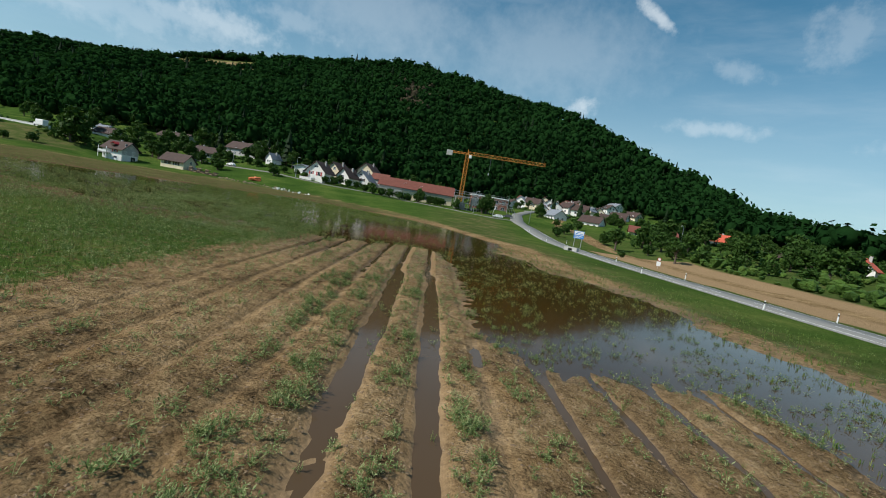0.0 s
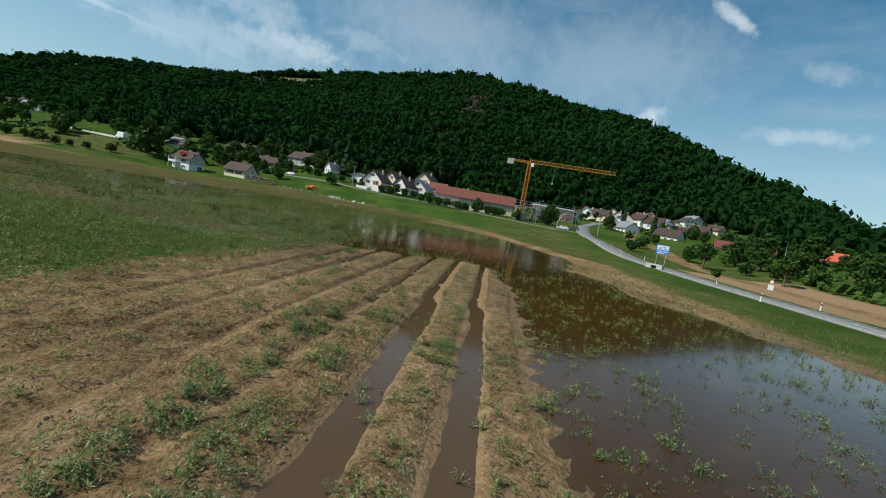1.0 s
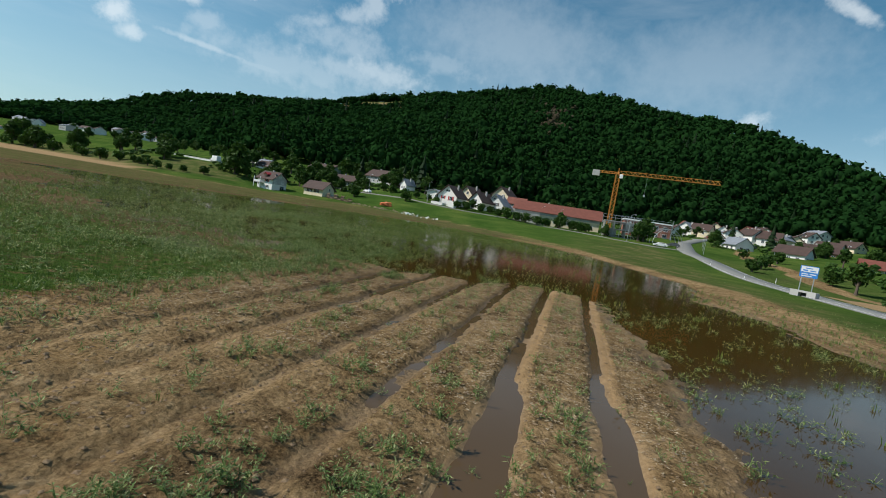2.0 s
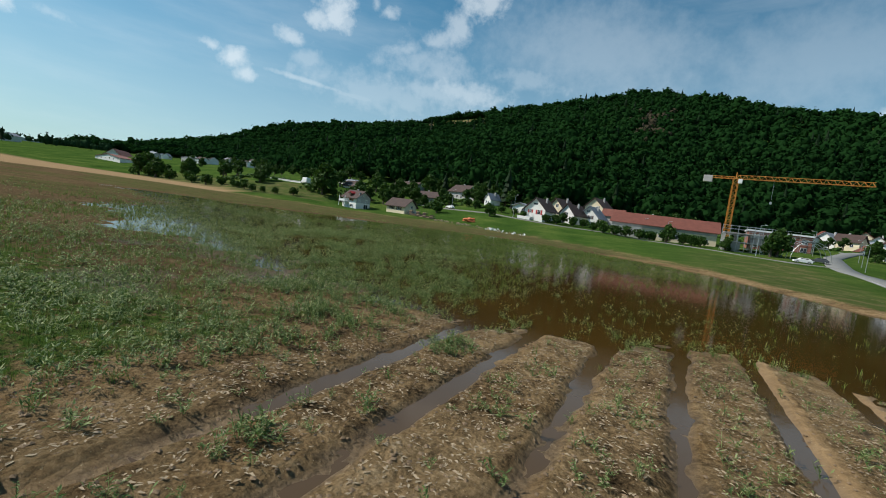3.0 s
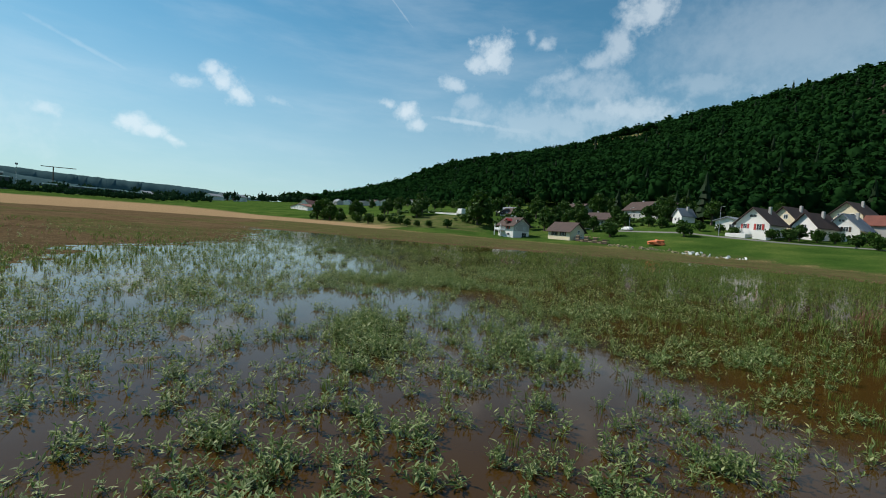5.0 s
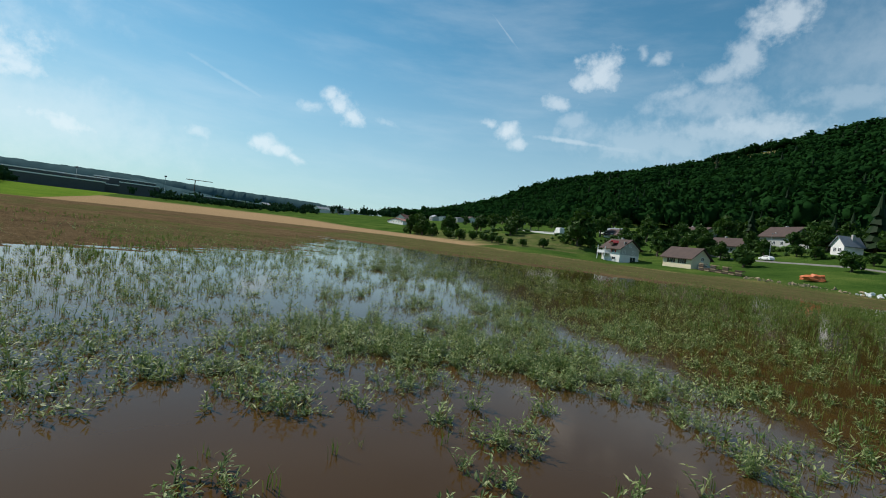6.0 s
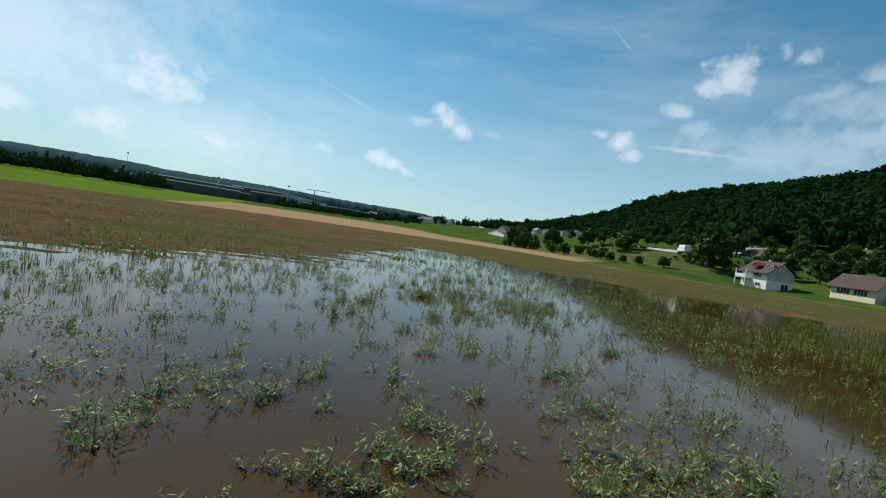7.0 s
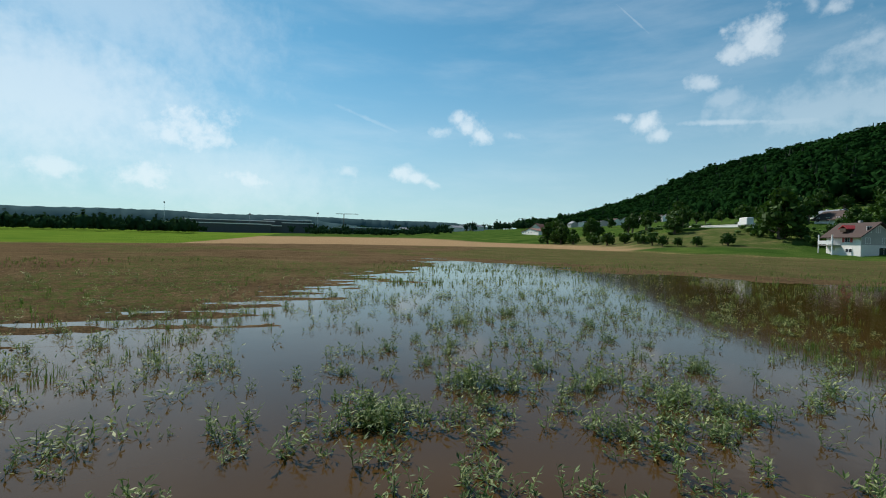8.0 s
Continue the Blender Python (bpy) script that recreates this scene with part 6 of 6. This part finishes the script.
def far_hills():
    """Wooded ridges that close the valley, with the distance haze put into their colour."""
    rng = np.random.default_rng(7)
    for name, r, az0, az1, el, amp, seed in (("far_hill", 2300, -175, -68, 2.75, 0.4, 3), ("far_ridge", 3600, -130, -48, 2.6, 0.5, 9), ("east_hill", 2400, 58, 200, 2.2, 0.6, 15), ("south_hill", 3000, 150, 200, 2.0, 0.5, 21)):
        az = np.linspace(az0, az1, 220)
        fade = np.minimum(1, np.minimum(az - az0, az1 - az) / 22 + 0.05)
        top = r * np.tan(np.radians(el * fade + amp * (fnoise(az, az * 0, 16, seed) - 0.5) * 2 * fade)) + rng.uniform(-2, 3, len(az))
        rows = []
        for k, (dr, f) in enumerate(((0, 0.0), (50, 0.4), (100, 0.72), (150, 1.0), (500, 0.7))):
            rad = r + dr + rng.uniform(-12, 12, len(az))
            rows.append(np.stack([CX + rad * np.sin(np.radians(az)), CY + rad * np.cos(np.radians(az)), -20 + (top + 20) * f + (rng.uniform(-4, 4, len(az)) if 0 < k < 3 else 0)], -1))
        V = np.concatenate(rows)
        n = len(az)
        idx = np.arange(len(V)).reshape(-1, n)
        F = np.stack([idx[:-1, :-1], idx[:-1, 1:], idx[1:, 1:], idx[1:, :-1]], -1).reshape(-1, 4)
        tagged(new(name, mesh_arrays(name, V, F, HAZY_WOOD, True)), "far wooded ridge with blue haze in its colour, closing the valley", "hill", kind="structure")


far_hills()

# ---------------------------------------------------------------- single trees


def tree_parts(parent, seed, leaves, tall, wide, trunk, clump):
    rng = np.random.default_rng(seed)
    bm = bmesh.new()
    beam(bm, (0, 0, -0.4), (0.1, 0, trunk), wide * 0.075, 8, wide * 0.055)
    beam(bm, (0.1, 0, trunk), (0, 0.1, tall * 0.8), wide * 0.055, 7, 0.04)
    lobes = []
    for i in range(9):
        w, zz = 2.4 * i, trunk + (tall - trunk) * rng.uniform(0.15, 0.8)
        q = wide * 0.5 * rng.uniform(0.35, 0.72) * (1.15 - 0.5 * (zz - trunk) / (tall - trunk))
        tip = (q * math.cos(w), q * math.sin(w), zz)
        beam(bm, (0, 0, trunk + (zz - trunk) * 0.35), tip, wide * 0.022, 5, 0.03)
        lobes.append((*tip, wide * rng.uniform(0.17, 0.27)))
    lobes.append((0, 0, tall * 0.86, wide * 0.2))
    part("trunk", bm, BARK, parent, "grey-brown trunk with limbs")
    vs, fs = [], []
    for k in range(leaves):
        cx, cy, cz, r = lobes[rng.integers(len(lobes))]
        d = rng.normal(size=3)
        d /= np.linalg.norm(d)
        p = np.array([cx, cy, cz]) + d * r * rng.uniform(0.55, 1.1) * (1, 1, 0.9)
        p[2] = max(p[2], trunk * 0.4)
        a = rng.normal(size=3)
        a /= np.linalg.norm(a)
        b = np.cross(a, d + rng.normal(0, 0.4, 3))
        b /= np.linalg.norm(b) + 1e-6
        s = clump * rng.uniform(0.6, 1.4)
        n = len(vs)
        vs += [p - a * s, p + b * s * 0.6, p + a * s, p - b * s * 0.6]
        fs.append((n, n + 1, n + 2, n + 3))
    ob = new("crown", mesh_arrays("crown", np.array(vs), np.array(fs), CROWN))
    ob.parent = parent


def build_trees():
    rng = random.Random(21)
    kinds = []
    for k, (leaves, tall, wide, trunk, clump) in enumerate(((1300, 10, 9.4, 0.5, 0.60), (700, 10, 7.2, 0.8, 0.60), (700, 10, 8.0, 0.6, 0.66))):
        t = thing("tree", pose(*((-132, 202), (-273, 218), (-208, 217))[k], z_at(*((-132, 202), (-273, 218), (-208, 217))[k]) - 0.3), "full dark green broadleaf tree on the bank", "tree", "valley trees")
        tree_parts(t, 40 + k, leaves, tall, wide, trunk, clump)
        s = (1.5, 1.35, 0.95)[k]
        t.scale = (1, 1, 1)
        kinds.append(t)
    bush = thing("bush", pose(-150, 176, z_at(-150, 176)), "rounded dark green bush on the bank", "bush", "valley bushes")
    tree_parts(bush, 60, 380, 3.0, 3.8, 0.15, 0.36)
    for t, s in zip(kinds, (1.5, 1.35, 0.95)):
        x, y, z = t.matrix_basis.translation
        t.matrix_basis = Matrix.LocRotScale((x, y, z), Euler((0, 0, 0.7)), (s, s, s))

    def plant(x, y, tall, kind=None):
        t = kinds[rng.randrange(3)] if kind is None else kind
        s = tall / (3.0 if t is bush else 10.0)
        keep = t.scale.copy()
        m = Matrix.LocRotScale((x, y, z_at(x, y) - 0.1), Euler((0, 0, rng.uniform(0, 6.28))), (s / keep[0] * rng.uniform(0.9, 1.15), s / keep[1] * rng.uniform(0.9, 1.15), s / keep[2]))
        copy_thing(t, m)

    for x, y, h in ((-262, 206, 12), (-243, 202, 11), (-221, 204, 11.5), (-195, 203, 9.5), (-168, 200, 7.7), (-281, 222, 12), (-262, 214, 8), (-250, 214, 7), (-232, 216, 9), (-205, 222, 9), (-176, 210, 11), (-171, 207, 9), (-196, 214, 6), (-156, 219, 8), (-100, 208, 8), (-96, 216, 9), (-103, 218, 9),
                    (-92, 222, 8), (-84, 214, 6), (-80, 226, 8), (-70, 232, 7), (-62, 236, 8), (-124, 222, 8), (-128, 246, 10), (-112, 244, 9), (-86, 258, 11), (-100, 256, 12), (-46, 226, 9), (-20, 206, 5),
                    (16.9, 192, 6.5), (33.5, 186.5, 4.5), (44.5, 181.5, 7.5), (46.5, 183, 8.5), (70.3, 112, 7), (73, 88, 6.5), (104, 76, 8), (96, 92, 8), (88, 104, 7), (84, 120, 8), (112, 62, 8), (118, 98, 9),
                    (128, 108, 9), (122, 140, 10), (108, 142, 9), (98, 138, 7), (128, 76, 8), (92, 128, 7), (110, 110, 8), (104, 100, 7), (126, 60, 9), (118, 84, 8)):
        plant(x, y, h)
    for x, y, h in ((-228, 199, 5), (-215, 200, 5), (-189, 187, 5), (-205, 193, 4), (-180, 188, 4), (-250, 203, 5), (-156, 178, 3), (-146, 178, 2.6), (-141, 180, 2.8), (-134, 184, 3.4), (-162, 180, 2.8), (-169, 184, 3), (-73, 202, 5), (-128, 205, 3.5), (-131, 203, 3), (-121, 199, 2.2), (-119, 201, 2.4), (-26, 201, 3),
                    (-22, 202, 3.4), (-16, 205, 3.4), (-12, 208, 3), (-5, 209, 3.4), (0, 194, 3.4), (3.9, 193.5, 3.8), (8, 193, 3.6), (11.5, 193, 3.4), (22, 191.5, 3.8), (24.5, 191, 3.6), (27.3, 191, 3.4), (-4, 195, 3.2), (-8, 198, 3.2), (-52, 211, 3), (-46, 209, 3), (-40, 208, 2.6),
                    (-36, 205, 2.4), (-60, 217, 3.6), (-66, 222, 3.4), (-48, 197, 4.0), (78, 96, 3), (82, 90, 3.4), (86, 84, 3), (90, 78, 3.4), (94, 72, 3), (76, 104, 3), (72, 122, 3.4), (78, 132, 3), (98, 66, 3), (102, 60, 3.2),
                    (58, 128, 3), (66, 140, 3.2), (72, 150, 3.2), (80, 160, 3.5), (76, 172, 3), (56, 84, 1.6), (110, 52, 3), (116, 46, 3.4)):
        plant(x, y, h, bush)
    # gardens of the village
    for az0, az1, r_lo, count in ((17, 36, 200, 60), (36, 66, 125, 60), (-50, -33, 250, 30), (-33, -12, 203, 56), (-10, 14, 246, 16)):
        for i in range(count):
            az = rng.uniform(az0, az1)
            rf = float(np.interp(az, AZ, RF))
            r = rng.uniform(min(r_lo, rf - 20), rf + 8)
            x, y = CX + r * math.sin(radians(az)), CY + r * math.cos(radians(az))
            if line_distance(np.array([x]), np.array([y]), ROAD)[0] < 7 or line_distance(np.array([x]), np.array([y]), LANE)[0] < 6 or math.hypot(x - 47, y - 252) < 6:
                continue
            if any(math.hypot(x - o.matrix_basis.translation.x, y - o.matrix_basis.translation.y) < 7 for o in scene.objects if o.parent is None and o.name.startswith("house")):
                continue
            if abs(x - 16.7) < 21 and abs(y - 206) < 14:
                continue
            plant(x, y, rng.uniform(3.5, 7) if az > 15 else rng.uniform(5, 10))
    # hedge and wood at the far end of the plain
    rg = np.random.default_rng(31)
    az = np.radians(np.concatenate([rg.uniform(-132, -94, 420), rg.uniform(-86, -57, 110), rg.uniform(-94, -84, 30), rg.uniform(-84, -67, 150)]))
    r = np.concatenate([rg.uniform(440, 600, 420), rg.uniform(600, 860, 110), rg.uniform(800, 900, 30), rg.uniform(540, 640, 150)])
    x, y = CX + r * np.sin(az), CY + r * np.cos(az)
    n = len(x)
    size = rg.uniform(3.2, 6.5, n) * np.where(np.arange(n) < 560, 1.0, 0.62)
    ob = scatter("distant_trees", leafy(crowns(1, 8, 9), 70, 0.24, 12), np.stack([x, y, height(x, y) + 0.6], -1), size, rg.uniform(0, 6.28, n), rg.integers(0, 8, n), HAZY_BELT, rg.uniform(0.9, 1.5, n), True)
    tagged(ob, "dark belt of broadleaf trees at the end of the plain", "trees", kind="stuff")
    # single firs
    fv, ff = firs(1, 77)[0]
    for x, y, h in ((-50, 232, 21), (-57, 238, 14), (-632, 318, 17), (-640, 312, 11), (-93, 262, 15), (112, 228, 13), (100, 238, 12), (-64, 250, 13)):
        t = thing("fir", pose(x, y, z_at(x, y)), "tall dark green fir standing between the houses", "tree", "firs")
        bm = bmesh.new()
        beam(bm, (0, 0, -0.5), (0, 0, h * 0.5), h * 0.02, 7, h * 0.01)
        part("trunk", bm, BARK, t)
        k = h / 5.2
        ob = new("crown", mesh_arrays("crown", fv * (k * 1.25, k * 1.25, k), ff, NEEDLES))
        ob.parent = t


build_trees()


def shrub_bank():
    """Rough shrubs on the slope east of the road."""
    rng = np.random.default_rng(41)
    n = 5200
    x, y = rng.uniform(70, 190, n), rng.uniform(-40, 175, n)
    d = line_distance(x, y, ROAD)
    keep = (d > 35) & (d < 100) & (rng.uniform(size=n) < 0.15 + 0.85 * sstep(fnoise(x, y, 11, 43), 0.42, 0.62)) & (rng.uniform(size=n) < np.clip(1.3 - d / 100, 0, 1))
    x, y = x[keep], y[keep]
    # gardens and banks between the houses
    n = 3000
    az, r = np.radians(rng.uniform(-52, 30, n)), rng.uniform(196, 285, n)
    gx, gy = CX + r * np.sin(az), CY + r * np.cos(az)
    keep = (line_distance(gx, gy, LANE) > 3.5) & (line_distance(gx, gy, ROAD) > 7) & (fnoise(gx, gy, 13, 47) > 0.47) & (r > np.interp(np.degrees(az), AZ, R1) + 14)
    for ob in list(bpy.data.objects):
        if ob.parent is None and ob.type == "EMPTY" and ob.get("category", "") in ("house", "building", "car", "crane"):
            keep &= np.hypot(gx - ob.location[0], gy - ob.location[1]) > 9.5
    x, y = np.concatenate([x, gx[keep]]), np.concatenate([y, gy[keep]])
    m = len(x)
    ob = scatter("shrubs", crowns(1, 12, 9), np.stack([x, y, height(x, y) - 0.2], -1), rng.uniform(0.5, 1.5, m), rng.uniform(0, 6.28, m), rng.integers(0, 12, m), SHRUB, rng.uniform(0.7, 1.3, m))
    tagged(ob, "rough green shrubs covering the slope and village gardens", "shrubs", kind="stuff")


shrub_bank()
